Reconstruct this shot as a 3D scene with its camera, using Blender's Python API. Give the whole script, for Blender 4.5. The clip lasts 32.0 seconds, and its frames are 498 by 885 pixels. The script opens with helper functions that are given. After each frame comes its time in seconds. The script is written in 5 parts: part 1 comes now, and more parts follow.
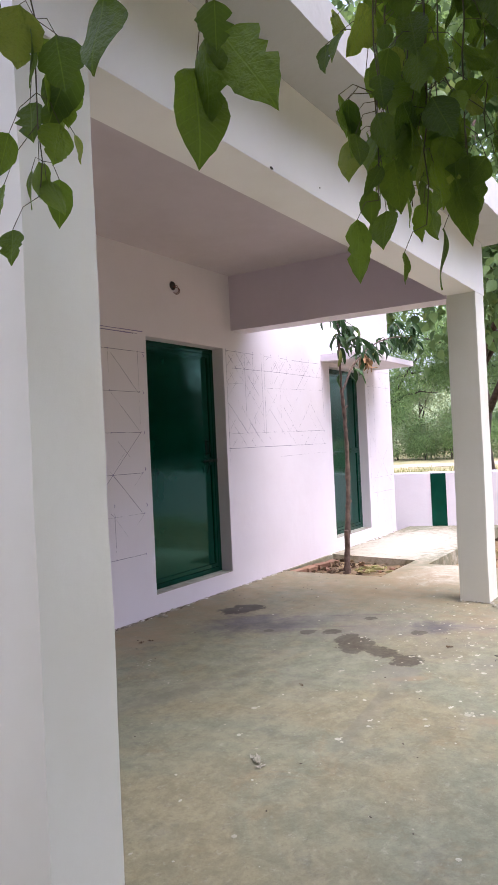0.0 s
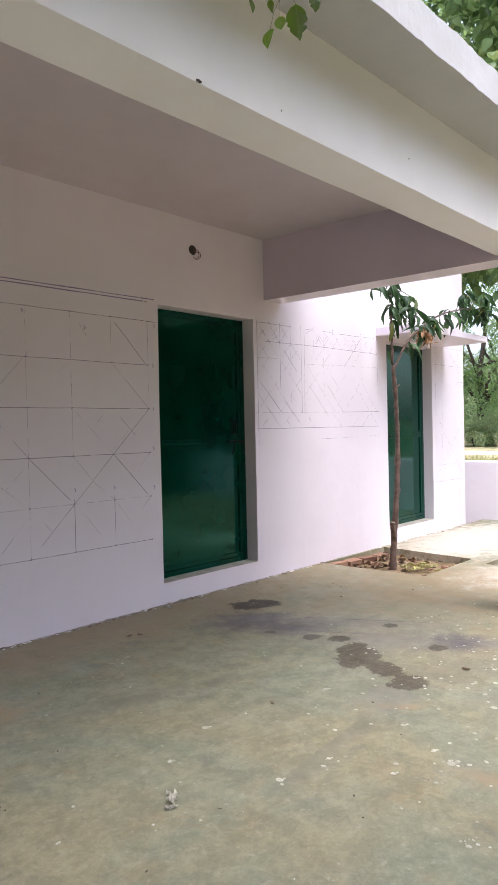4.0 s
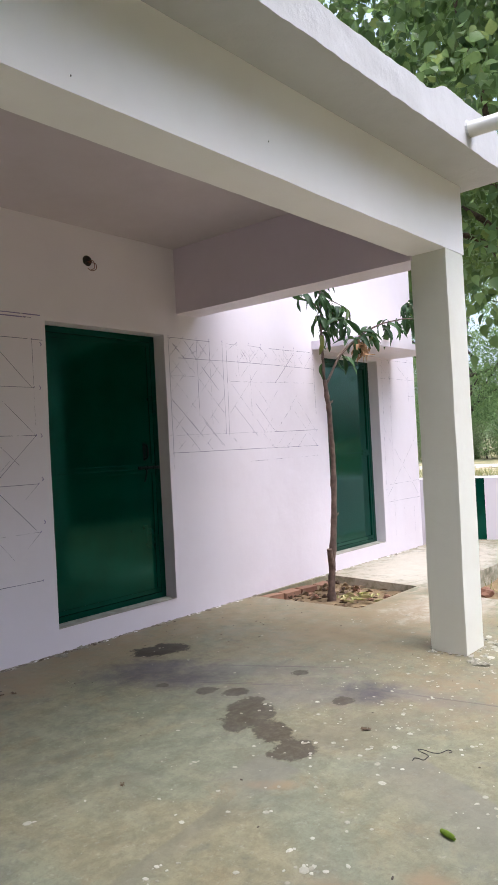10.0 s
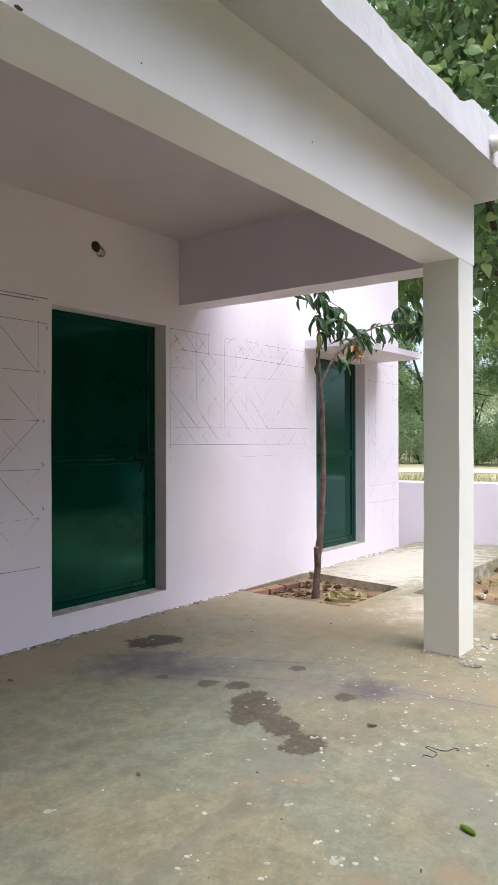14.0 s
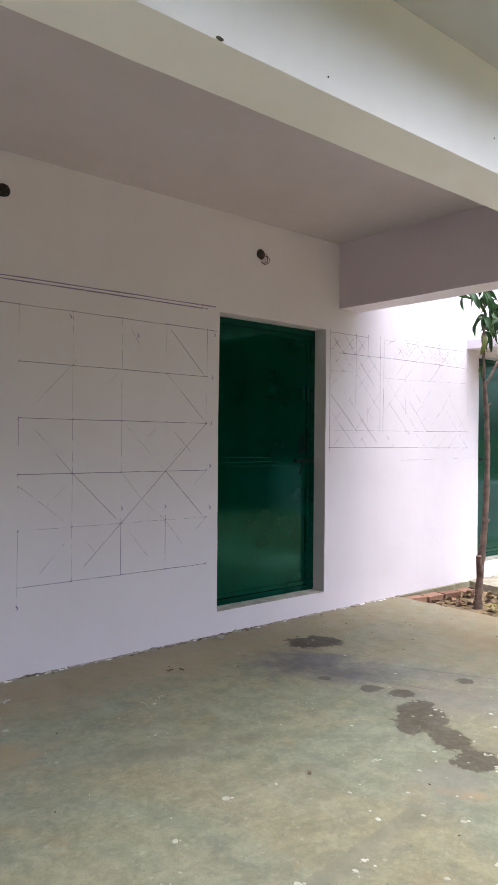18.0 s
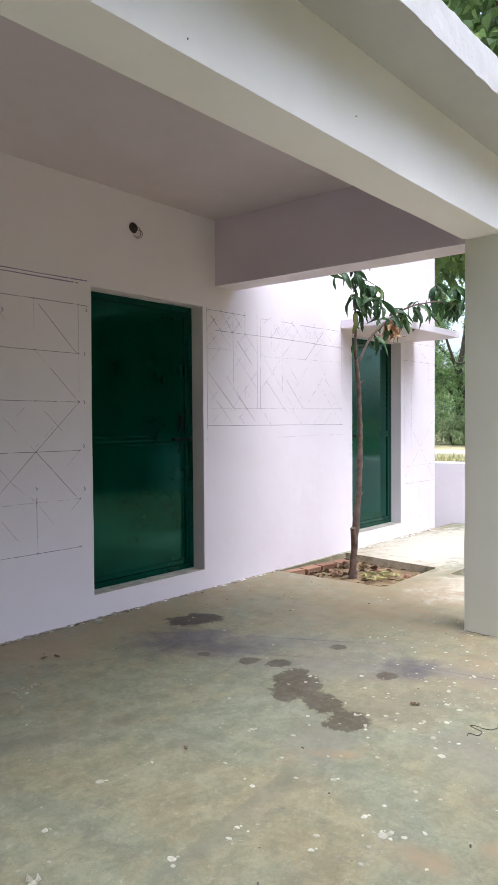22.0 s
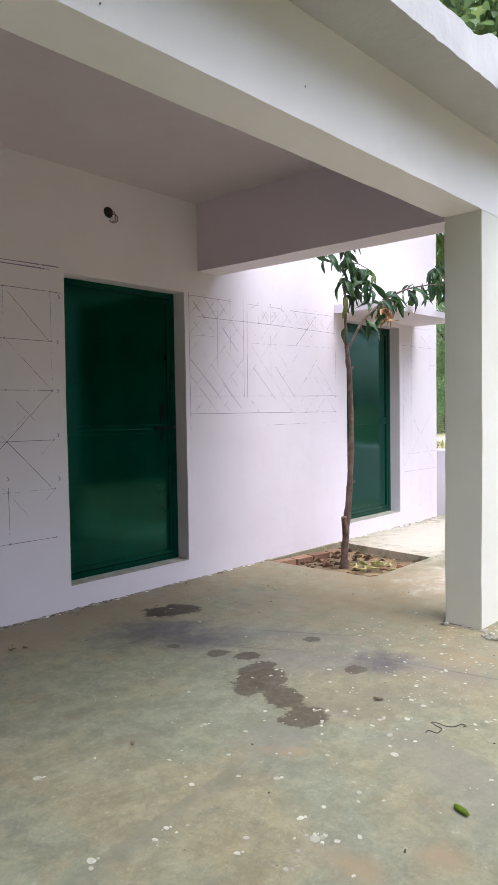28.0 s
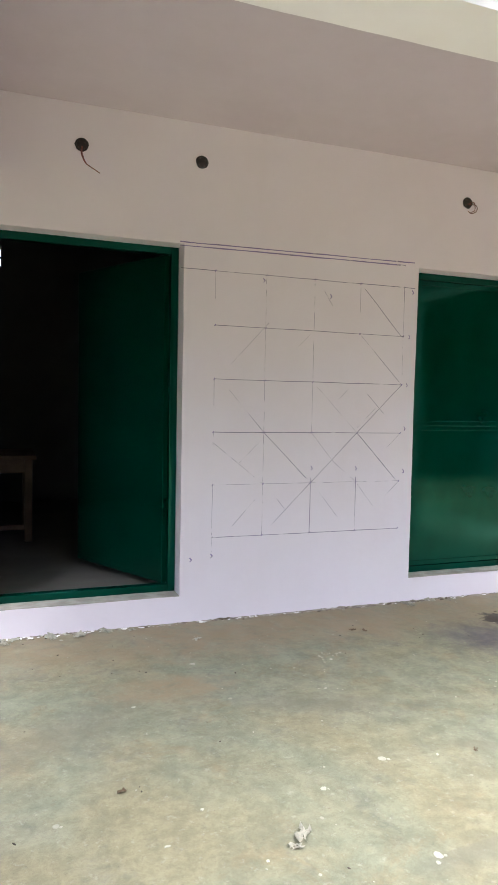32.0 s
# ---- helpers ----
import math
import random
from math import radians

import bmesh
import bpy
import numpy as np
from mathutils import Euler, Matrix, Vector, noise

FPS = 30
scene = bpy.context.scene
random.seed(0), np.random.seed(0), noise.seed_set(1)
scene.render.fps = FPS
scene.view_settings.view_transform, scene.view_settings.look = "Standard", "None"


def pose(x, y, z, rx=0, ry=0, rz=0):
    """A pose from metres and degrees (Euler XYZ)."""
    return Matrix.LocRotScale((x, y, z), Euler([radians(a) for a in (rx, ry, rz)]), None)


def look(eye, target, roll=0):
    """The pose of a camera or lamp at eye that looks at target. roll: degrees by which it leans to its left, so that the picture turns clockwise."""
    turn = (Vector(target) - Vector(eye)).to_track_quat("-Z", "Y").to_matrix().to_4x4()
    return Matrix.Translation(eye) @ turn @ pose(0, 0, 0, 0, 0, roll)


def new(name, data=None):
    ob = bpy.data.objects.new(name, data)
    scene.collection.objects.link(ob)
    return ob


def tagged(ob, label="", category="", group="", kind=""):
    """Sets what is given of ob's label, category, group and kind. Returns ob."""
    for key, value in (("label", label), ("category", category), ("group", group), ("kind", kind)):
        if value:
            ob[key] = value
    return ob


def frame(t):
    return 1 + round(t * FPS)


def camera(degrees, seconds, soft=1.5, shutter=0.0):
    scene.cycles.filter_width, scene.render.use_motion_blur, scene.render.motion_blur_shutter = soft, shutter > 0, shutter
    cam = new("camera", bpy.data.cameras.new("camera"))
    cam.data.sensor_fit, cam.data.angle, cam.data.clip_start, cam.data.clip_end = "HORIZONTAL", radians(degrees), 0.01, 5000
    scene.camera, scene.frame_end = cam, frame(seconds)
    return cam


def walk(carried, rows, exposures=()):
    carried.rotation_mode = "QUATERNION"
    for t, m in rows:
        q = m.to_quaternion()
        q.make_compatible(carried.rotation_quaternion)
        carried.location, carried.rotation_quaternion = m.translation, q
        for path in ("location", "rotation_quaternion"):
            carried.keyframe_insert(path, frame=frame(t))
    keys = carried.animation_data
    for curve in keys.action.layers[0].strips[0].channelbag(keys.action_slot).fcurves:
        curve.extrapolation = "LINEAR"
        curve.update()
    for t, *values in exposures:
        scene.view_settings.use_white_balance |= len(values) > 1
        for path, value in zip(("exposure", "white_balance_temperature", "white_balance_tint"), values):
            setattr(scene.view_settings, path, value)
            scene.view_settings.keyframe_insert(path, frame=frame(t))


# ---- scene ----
cam = camera(40.5, 32.0, 1.25)
PATH = [
    (0, (-4.09, -3.693, 1.33), (-2.427, -2.582, 1.339), -2.7),
    (0.5, (-4.001, -3.748, 1.33), (-2.45, -2.486, 1.389), -1.5),
    (1, (-3.928, -3.793, 1.322), (-2.407, -2.494, 1.347), -2.6),
    (1.5, (-3.896, -3.845, 1.316), (-2.404, -2.513, 1.343), -3.3),
    (2, (-3.843, -3.878, 1.291), (-2.328, -2.572, 1.271), -3.0),
    (2.5, (-3.732, -3.881, 1.279), (-2.183, -2.616, 1.232), -2.6),
    (4.5, (-3.206, -3.935, 1.31), (-1.753, -2.561, 1.274), -1.3),
    (5, (-3.197, -3.968, 1.311), (-1.743, -2.596, 1.277), -1.8),
    (5.5, (-3.153, -3.989, 1.306), (-1.657, -2.662, 1.302), -2.1),
    (6, (-3.05, -3.963, 1.302), (-1.502, -2.698, 1.258), -2.7),
    (6.5, (-2.933, -3.916, 1.328), (-1.366, -2.673, 1.341), -1.5),
    (7, (-2.859, -3.876, 1.334), (-1.279, -2.65, 1.351), -1.7),
    (7.5, (-2.819, -3.864, 1.335), (-1.248, -2.628, 1.357), -1.6),
    (8, (-2.754, -3.889, 1.335), (-1.18, -2.655, 1.338), -2.8),
    (8.5, (-2.634, -3.958, 1.325), (-1.157, -2.61, 1.381), -1.7),
    (9, (-2.539, -4.019, 1.318), (-1.105, -2.626, 1.36), -1.5),
    (9.5, (-2.514, -4.051, 1.316), (-1.045, -2.694, 1.364), -3.2),
    (10, (-2.508, -4.048, 1.314), (-1.017, -2.714, 1.332), -3.0),
    (10.5, (-2.515, -4.055, 1.319), (-1.012, -2.736, 1.353), -2.7),
    (11, (-2.512, -4.069, 1.321), (-0.962, -2.805, 1.364), -3.0),
    (11.5, (-2.52, -4.065, 1.325), (-1.013, -2.752, 1.356), -3.1),
    (12, (-2.524, -4.046, 1.333), (-1.128, -2.613, 1.355), -3.2),
    (12.5, (-2.514, -4.019, 1.319), (-1.154, -2.553, 1.339), -2.6),
    (13, (-2.583, -3.946, 1.327), (-1.113, -2.591, 1.35), -1.4),
    (13.5, (-2.669, -3.878, 1.332), (-1.133, -2.596, 1.343), -0.6),
    (15.5, (-2.741, -3.817, 1.319), (-1.136, -2.623, 1.312), 0.3),
    (16, (-2.756, -3.832, 1.347), (-1.159, -2.628, 1.357), -0.6),
    (16.5, (-2.78, -3.819, 1.354), (-1.314, -2.458, 1.364), -0.2),
    (17, (-2.796, -3.803, 1.35), (-1.418, -2.353, 1.346), 0.0),
    (17.5, (-2.794, -3.781, 1.329), (-1.486, -2.269, 1.324), 0.2),
    (18, (-2.818, -3.78, 1.348), (-1.551, -2.233, 1.347), 0.5),
    (18.5, (-2.827, -3.764, 1.354), (-1.6, -2.185, 1.342), 0.4),
    (19, (-2.825, -3.751, 1.34), (-1.674, -2.116, 1.327), 0.5),
    (19.5, (-2.867, -3.723, 1.364), (-1.799, -2.032, 1.335), 0.9),
    (20, (-2.872, -3.728, 1.357), (-1.807, -2.035, 1.325), 1.2),
    (20.5, (-2.812, -3.751, 1.318), (-1.601, -2.16, 1.304), 0.8),
    (21, (-2.786, -3.782, 1.321), (-1.415, -2.325, 1.287), 0.4),
    (21.5, (-2.768, -3.793, 1.32), (-1.304, -2.432, 1.267), 0.1),
    (22, (-2.75, -3.8, 1.319), (-1.242, -2.487, 1.265), -0.4),
    (22.5, (-2.703, -3.826, 1.327), (-1.151, -2.565, 1.279), -1.4),
    (23, (-2.608, -3.862, 1.342), (-1.095, -2.554, 1.302), -1.6),
    (23.5, (-2.522, -3.908, 1.336), (-1.101, -2.502, 1.281), -1.7),
    (24, (-2.479, -3.937, 1.32), (-1.068, -2.52, 1.28), -2.8),
    (24.5, (-2.463, -3.942, 1.31), (-1.031, -2.547, 1.269), -3.0),
    (26.5, (-2.484, -3.974, 1.317), (-1.052, -2.582, 1.212), -2.4),
    (27, (-2.483, -3.967, 1.315), (-1.061, -2.564, 1.211), -1.8),
    (27.5, (-2.482, -3.958, 1.31), (-1.068, -2.549, 1.192), -1.5),
    (28, (-2.472, -3.96, 1.306), (-1.01, -2.598, 1.22), -0.9),
    (28.5, (-2.467, -3.976, 1.314), (-0.923, -2.71, 1.206), -1.3),
    (29, (-2.488, -3.974, 1.33), (-1.019, -2.62, 1.236), -1.2),
    (29.5, (-2.513, -3.957, 1.331), (-1.21, -2.441, 1.26), -0.4),
    (30, (-2.536, -3.93, 1.322), (-1.412, -2.279, 1.229), 0.7),
    (30.5, (-2.552, -3.911, 1.335), (-1.608, -2.151, 1.24), 1.1),
    (31, (-2.563, -3.905, 1.33), (-1.738, -2.087, 1.216), 1.2),
    (31.5, (-2.58, -3.901, 1.329), (-1.863, -2.037, 1.223), 1.1),
    (32, (-2.601, -3.907, 1.324), (-1.918, -2.031, 1.212), 1.1),
]
walk(cam, [(t, look(eye, target, roll)) for t, eye, target, roll in PATH],
     exposures=[(0.0, 1.05, 5820, 21.7), (2.0, 1.16, 5900, 19.2), (5.0, 0.96, 5880, 15.7), (7.0, 0.79, 5830, 15.2), (9.0, 0.77, 5780, 15.2), (10.0, 0.79, 5780, 14.2),
                (11.0, 0.77, 5780, 14.2), (13.0, 0.81, 5780, 14.2), (17.0, 0.87, 5880, 13.7), (18.0, 1.16, 5740, 12.2), (19.0, 1.26, 5790, 9.2), (20.0, 1.64, 5810, 8.2),
                (21.0, 1.38, 5720, 8.9), (23.0, 0.84, 5670, 13.9), (28.0, 0.87, 5690, 12.9), (29.0, 0.74, 5740, 13.9), (30.0, 1.09, 5790, 13.4), (31.0, 1.59, 5890, 11.4),
                (32.0, 1.97, 5800, 11.9)])

# ---- light: a bright overcast sky ----
world = bpy.data.worlds.new("sky")
scene.world = world
world.use_nodes = True
wn, wl = world.node_tree.nodes, world.node_tree.links
sky = wn.new("ShaderNodeTexSky")
sky.sky_type, sky.sun_disc = "NISHITA", False
sky.sun_elevation, sky.sun_rotation = radians(70), radians(180)
sky.air_density, sky.dust_density, sky.ozone_density = 1.0, 6.0, 1.0
cloud = wn.new("ShaderNodeHueSaturation")
cloud.inputs["Saturation"].default_value, cloud.inputs["Value"].default_value = 0.66, 1.5
wl.new(sky.outputs["Color"], cloud.inputs["Color"])
wl.new(cloud.outputs["Color"], wn["Background"].inputs["Color"])
wn["Background"].inputs["Strength"].default_value = 0.18
sun = new("sun", bpy.data.lights.new("sun", "SUN"))
sun.data.energy, sun.data.angle, sun.data.color = 0.65, radians(85), (1.0, 0.985, 0.965)
sun.matrix_world = look((-4.0, -12, 9), (0, 0, 0))


# ---- materials ----
class Nodes:
    """A small builder of node materials."""

    def __init__(self, name):
        self.mat = bpy.data.materials.new(name)
        self.mat.use_nodes = True
        self.n, self.l = self.mat.node_tree.nodes, self.mat.node_tree.links
        self.bsdf = self.n["Principled BSDF"]
        self.co = self.n.new("ShaderNodeTexCoord").outputs["Object"]

    def put(self, socket, value):
        if hasattr(value, "is_linked"):
            self.l.new(value, socket)
        else:
            socket.default_value = value

    def world_co(self):
        self.co = self.n.new("ShaderNodeNewGeometry").outputs["Position"]
        return self

    def noise(self, scale, detail=4.0, rough=0.55, co=None, distort=0.0, stretch=None):
        co = co or self.co
        if stretch:
            m = self.n.new("ShaderNodeMapping")
            m.inputs["Scale"].default_value = stretch
            self.l.new(co, m.inputs["Vector"])
            co = m.outputs["Vector"]
        t = self.n.new("ShaderNodeTexNoise")
        self.l.new(co, t.inputs["Vector"])
        t.inputs["Scale"].default_value, t.inputs["Detail"].default_value = scale, detail
        t.inputs["Roughness"].default_value, t.inputs["Distortion"].default_value = rough, distort
        return t.outputs["Fac"]

    def step(self, value, low, high, a=0.0, b=1.0):
        m = self.n.new("ShaderNodeMapRange")
        m.interpolation_type = "SMOOTHSTEP"
        self.l.new(value, m.inputs["Value"])
        for key, v in (("From Min", low), ("From Max", high), ("To Min", a), ("To Max", b)):
            m.inputs[key].default_value = v
        return m.outputs["Result"]

    def mix(self, fac, a, b):
        m = self.n.new("ShaderNodeMix")
        m.data_type = "RGBA"
        self.put(m.inputs[0], fac)
        self.put(m.inputs[6], (*a, 1) if isinstance(a, tuple) else a)
        self.put(m.inputs[7], (*b, 1) if isinstance(b, tuple) else b)
        return m.outputs[2]

    def math(self, op, a, b=0.0):
        m = self.n.new("ShaderNodeMath")
        m.operation = op
        self.put(m.inputs[0], a)
        self.put(m.inputs[1], b)
        return m.outputs[0]

    def vmath(self, op, a, b):
        m = self.n.new("ShaderNodeVectorMath")
        m.operation = op
        self.put(m.inputs[0], a)
        self.put(m.inputs[1], b)
        return m.outputs["Value"] if op == "DOT_PRODUCT" else m.outputs["Vector"]

    def random(self):
        return self.n.new("ShaderNodeObjectInfo").outputs["Random"]

    def island(self):
        return self.n.new("ShaderNodeNewGeometry").outputs["Random Per Island"]

    def done(self, color, rough=0.6, bump=None, strength=0.3, distance=0.01, **more):
        self.put(self.bsdf.inputs["Base Color"], (*color, 1) if isinstance(color, tuple) else color)
        self.put(self.bsdf.inputs["Roughness"], rough)
        for key, v in more.items():
            self.put(self.bsdf.inputs[key.replace("_", " ")], v)
        if bump is not None:
            b = self.n.new("ShaderNodeBump")
            b.inputs["Strength"].default_value, b.inputs["Distance"].default_value = strength, distance
            self.l.new(bump, b.inputs["Height"])
            self.l.new(b.outputs["Normal"], self.bsdf.inputs["Normal"])
        return self.mat


def paint(name, base, soiled, rough=0.55, grain=260.0, relief=0.35):
    """Distemper on plaster: faint trowel waves, fine grit, uneven coats and a few dull streaks."""
    k = Nodes(name).world_co()
    coat = k.step(k.noise(1.7, 5, 0.6), 0.35, 0.72)
    streak = k.step(k.noise(5.0, 3, 0.6, stretch=(1, 1, 0.12)), 0.55, 0.8)
    c = k.mix(k.math("MULTIPLY", coat, 0.55), base, soiled)
    c = k.mix(k.math("MULTIPLY", streak, 0.25), c, soiled)
    h = k.math("ADD", k.noise(6.0, 3), k.math("MULTIPLY", k.noise(grain, 3, 0.7), 0.12))
    return k.done(c, k.step(k.noise(9.0), 0.3, 0.7, rough - 0.07, rough + 0.08), h, relief, 0.012)


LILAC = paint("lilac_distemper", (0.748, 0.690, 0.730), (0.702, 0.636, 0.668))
# ceiling lilac darkened and pinked: verandah shade and warm floor bounce put into colour
CEILING = paint("shaded_ceiling_distemper", (0.585, 0.52, 0.55), (0.535, 0.468, 0.488))
# cross beams' lilac: the shade on their sides is put into this darker tone
LILAC_ROOF = paint("shaded_lilac_distemper", (0.64, 0.555, 0.64), (0.585, 0.50, 0.575))
WHITE = paint("white_distemper", (0.88, 0.86, 0.845), (0.82, 0.785, 0.755))
COLUMN_WHITE = paint("cream_white_distemper", (0.72, 0.72, 0.645), (0.66, 0.64, 0.545))
ROUGH_WHITE = paint("coarse_white_plaster", (0.53, 0.53, 0.535), (0.46, 0.455, 0.45), 0.8, 75.0, 1.0)


def enamel():
    k = Nodes("green_enamel")
    c = k.mix(k.step(k.noise(3.0, 4), 0.3, 0.7), (0.0003, 0.023, 0.0135), (0.0005, 0.033, 0.020))
    h = k.math("ADD", k.noise(2.2, 2), k.math("MULTIPLY", k.noise(45.0, 3, stretch=(1, 1, 0.2)), 0.05))
    return k.done(c, k.step(k.noise(7.0, 4), 0.3, 0.8, 0.07, 0.14), h, 0.08, 0.02, Specular_IOR_Level=0.62, Specular_Tint=(0.22, 0.9, 0.70, 1.0))


def concrete():
    """Cement floor: tan and grey-green blotches, ochre film, trowel arcs, joints, wet and violet stains."""
    k = Nodes("cement_floor").world_co()
    c = k.mix(k.step(k.noise(1.1, 7, 0.62, distort=0.8), 0.36, 0.64), (0.226, 0.230, 0.154), (0.268, 0.238, 0.142))
    c = k.mix(k.step(k.noise(2.3, 7, 0.66, distort=0.5), 0.50, 0.70, 0, 0.3), c, (0.30, 0.288, 0.205))
    c = k.mix(k.step(k.noise(2.9, 9, 0.72, distort=0.5), 0.53, 0.66, 0, 0.5), c, (0.255, 0.195, 0.105))
    c = k.mix(k.step(k.noise(4.6, 9, 0.74, distort=0.3), 0.53, 0.68, 0, 0.55), c, (0.165, 0.158, 0.122))
    c = k.mix(k.step(k.noise(2.0, 8, 0.68, stretch=(0.35, 1.25, 1.0), distort=0.4), 0.56, 0.68, 0, 0.3), c, (0.175, 0.165, 0.125))
    c = k.mix(k.step(k.noise(13.0, 7, 0.75, distort=0.7), 0.55, 0.68, 0, 0.42), c, (0.20, 0.165, 0.105))
    c = k.mix(k.step(k.noise(26.0, 6, 0.75), 0.56, 0.68, 0, 0.38), c, (0.42, 0.405, 0.32))
    c = k.mix(k.step(k.noise(60.0, 5, 0.75), 0.58, 0.70, 0, 0.42), c, (0.12, 0.105, 0.075))
    c = k.mix(k.step(k.noise(150.0, 3, 0.65), 0.52, 0.76, 0, 0.35), c, (0.15, 0.14, 0.10))
    c = k.vmath("MULTIPLY", c, k.step(k.noise(36.0, 8, 0.8, distort=0.7), 0.36, 0.64, 0.91, 1.06))
    c = k.vmath("MULTIPLY", c, k.step(k.noise(8.5, 8, 0.77, distort=0.3), 0.34, 0.66, 0.74, 1.02))
    c = k.vmath("MULTIPLY", c, (0.985, 1.015, 1.03))
    wob = k.math("MULTIPLY", k.math("SUBTRACT", k.noise(9.0, 7, 0.70, distort=0.5), 0.5), 2.6)

    torn = k.math("ADD", wob, k.math("MULTIPLY", k.math("SUBTRACT", k.noise(30.0, 5, 0.7), 0.5), 1.5))

    def blot(spec, soft, ragged=1.0, edge=None):
        total = None
        for (cx, cy), (ax, ay), (bx, by) in spec:
            det = ax * by - ay * bx
            off = k.vmath("SUBTRACT", k.co, (cx, cy, 0))
            u = k.vmath("DOT_PRODUCT", off, (by / det, -bx / det, 0))
            v = k.vmath("DOT_PRODUCT", off, (-ay / det, ax / det, 0))
            r = k.math("ADD", k.math("POWER", k.math("ADD", k.math("MULTIPLY", u, u), k.math("MULTIPLY", v, v)), 0.5), k.math("MULTIPLY", edge or wob, ragged))
            m = k.step(r, 1.0 - soft, 1.0 + soft, 1.0, 0.0)
            total = m if total is None else k.math("MAXIMUM", total, m)
        return total

    def tide(ax, ay, bx, by, wide, sharp=0.012):
        """A stain with one hard edge along a line and a soft one to its left."""
        ln = math.hypot(bx - ax, by - ay)
        tx, ty = (bx - ax) / ln, (by - ay) / ln
        off = k.vmath("SUBTRACT", k.co, (ax, ay, 0))
        u = k.math("DIVIDE", k.vmath("DOT_PRODUCT", off, (tx, ty, 0)), ln)
        v = k.math("ADD", k.vmath("DOT_PRODUCT", off, (-ty, tx, 0)), k.math("MULTIPLY", wob, 0.014))
        m = k.math("MULTIPLY", k.step(v, -sharp, sharp), k.step(v, 0.2 * wide, wide, 1.0, 0.0))
        return k.math("MULTIPLY", m, k.math("MULTIPLY", k.step(u, -0.12, 0.12), k.step(u, 0.88, 1.12, 1.0, 0.0)))

    dust = blot([((-0.6, -0.2), (2.9, 0.0), (0.0, 0.36)), ((1.75, -1.25), (0.95, 0.0), (0.0, 0.85)), ((0.95, -2.75), (0.45, -0.5), (0.2, 0.3)), ((-0.53, -2.29), (0.05, -0.02), (-0.04, 0.08)),
                 ((-0.9, -2.87), (0.06, 0.0), (0.0, 0.09)), ((-0.7, -3.06), (0.06, 0.0), (0.0, 0.07)), ((-1.9, -0.9), (0.25, 0.0), (0.0, 0.12))], 0.75)
    violet = blot([((0.08, -0.80), (0.22, -0.18), (0.15, 0.17)), ((0.53, -2.09), (0.10, -0.11), (0.11, 0.08)), ((0.12, -1.10), (0.16, -0.16), (0.10, 0.10))], 0.75)
    haze = blot([((0.45, -1.30), (0.28, -0.46), (0.10, 0.07)), ((0.62, -2.36), (0.05, -0.30), (0.08, 0.05)), ((0.30, -1.75), (0.20, -0.30), (0.16, 0.12))], 0.8)
    scratch = blot([((0.17, -1.29), (0.19, -0.36), (0.006, 0.004)), ((0.57, -1.38), (0.20, -0.36), (0.005, 0.004)), ((0.66, -2.50), (0.09, -0.42), (0.006, 0.003)),
                    ((0.22, -1.33), (0.16, -0.32), (0.003, 0.002))], 0.7)
    grey = k.math("MAXIMUM", tide(-0.27, -3.28, 0.03, -2.62, 0.42), tide(-0.365, -2.325, -0.34, -2.10, 0.4))
    seam = tide(-0.72, -2.225, -1.46, -2.30, 0.13, 0.006)
    smear = blot([((-0.84, -1.78), (0.10, -0.06), (0.02, 0.035)), ((-0.83, -1.41), (0.10, 0.0), (0.02, 0.04)), ((-1.3, -1.25), (0.3, -0.1), (0.04, 0.06)), ((-2.4, -1.2), (0.3, 0.1), (0.05, 0.16)),
                  ((0.05, -2.28), (0.34, -0.22), (0.10, 0.12))], 0.7)
    wet = blot([((0.43, -0.53), (0.155, -0.12), (0.10, 0.085))], 0.10, 0.6, torn)
    damp = blot([((0.064, -1.342), (0.055, -0.034), (0.032, 0.040)), ((0.126, -1.495), (0.058, -0.052), (0.044, 0.040)), ((0.07, -1.645), (0.075, -0.035), (0.03, 0.05)),
                 ((-0.055, -1.755), (-0.10, -0.14), (0.125, -0.05)), ((-0.20, -1.80), (0.065, 0.0), (0.0, 0.055)), ((-0.145, -1.98), (-0.05, -0.14), (0.088, -0.01)),
                 ((-0.235, -2.185), (0.105, -0.045), (-0.045, -0.09)), ((0.35, -2.045), (0.034, -0.042), (0.044, 0.034)), ((0.573, -1.598), (0.035, -0.042), (0.038, 0.029)),
                 ((-0.02, -1.07), (0.02, -0.03), (0.03, 0.02))], 0.12, 0.62, torn)
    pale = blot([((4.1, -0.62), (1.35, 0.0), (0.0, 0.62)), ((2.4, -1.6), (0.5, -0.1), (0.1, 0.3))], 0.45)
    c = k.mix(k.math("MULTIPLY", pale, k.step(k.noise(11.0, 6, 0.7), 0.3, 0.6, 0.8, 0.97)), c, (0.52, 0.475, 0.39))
    c = k.mix(k.math("MULTIPLY", dust, k.step(k.noise(6.0, 8, 0.75, distort=0.8), 0.36, 0.60, 0.35, 0.95)), c, (0.258, 0.198, 0.118))
    c = k.mix(k.math("MULTIPLY", grey, 0.55), c, (0.185, 0.175, 0.14))
    c = k.mix(k.math("MULTIPLY", seam, 0.42), c, (0.15, 0.14, 0.105))
    c = k.mix(k.math("MULTIPLY", smear, 0.40), c, (0.145, 0.13, 0.095))
    c = k.mix(k.math("MULTIPLY", haze, 0.42), c, (0.165, 0.155, 0.155))
    c = k.mix(k.math("MULTIPLY", violet, k.step(k.noise(14.0, 5, 0.7), 0.3, 0.6, 0.6, 0.95)), c, (0.096, 0.086, 0.090))
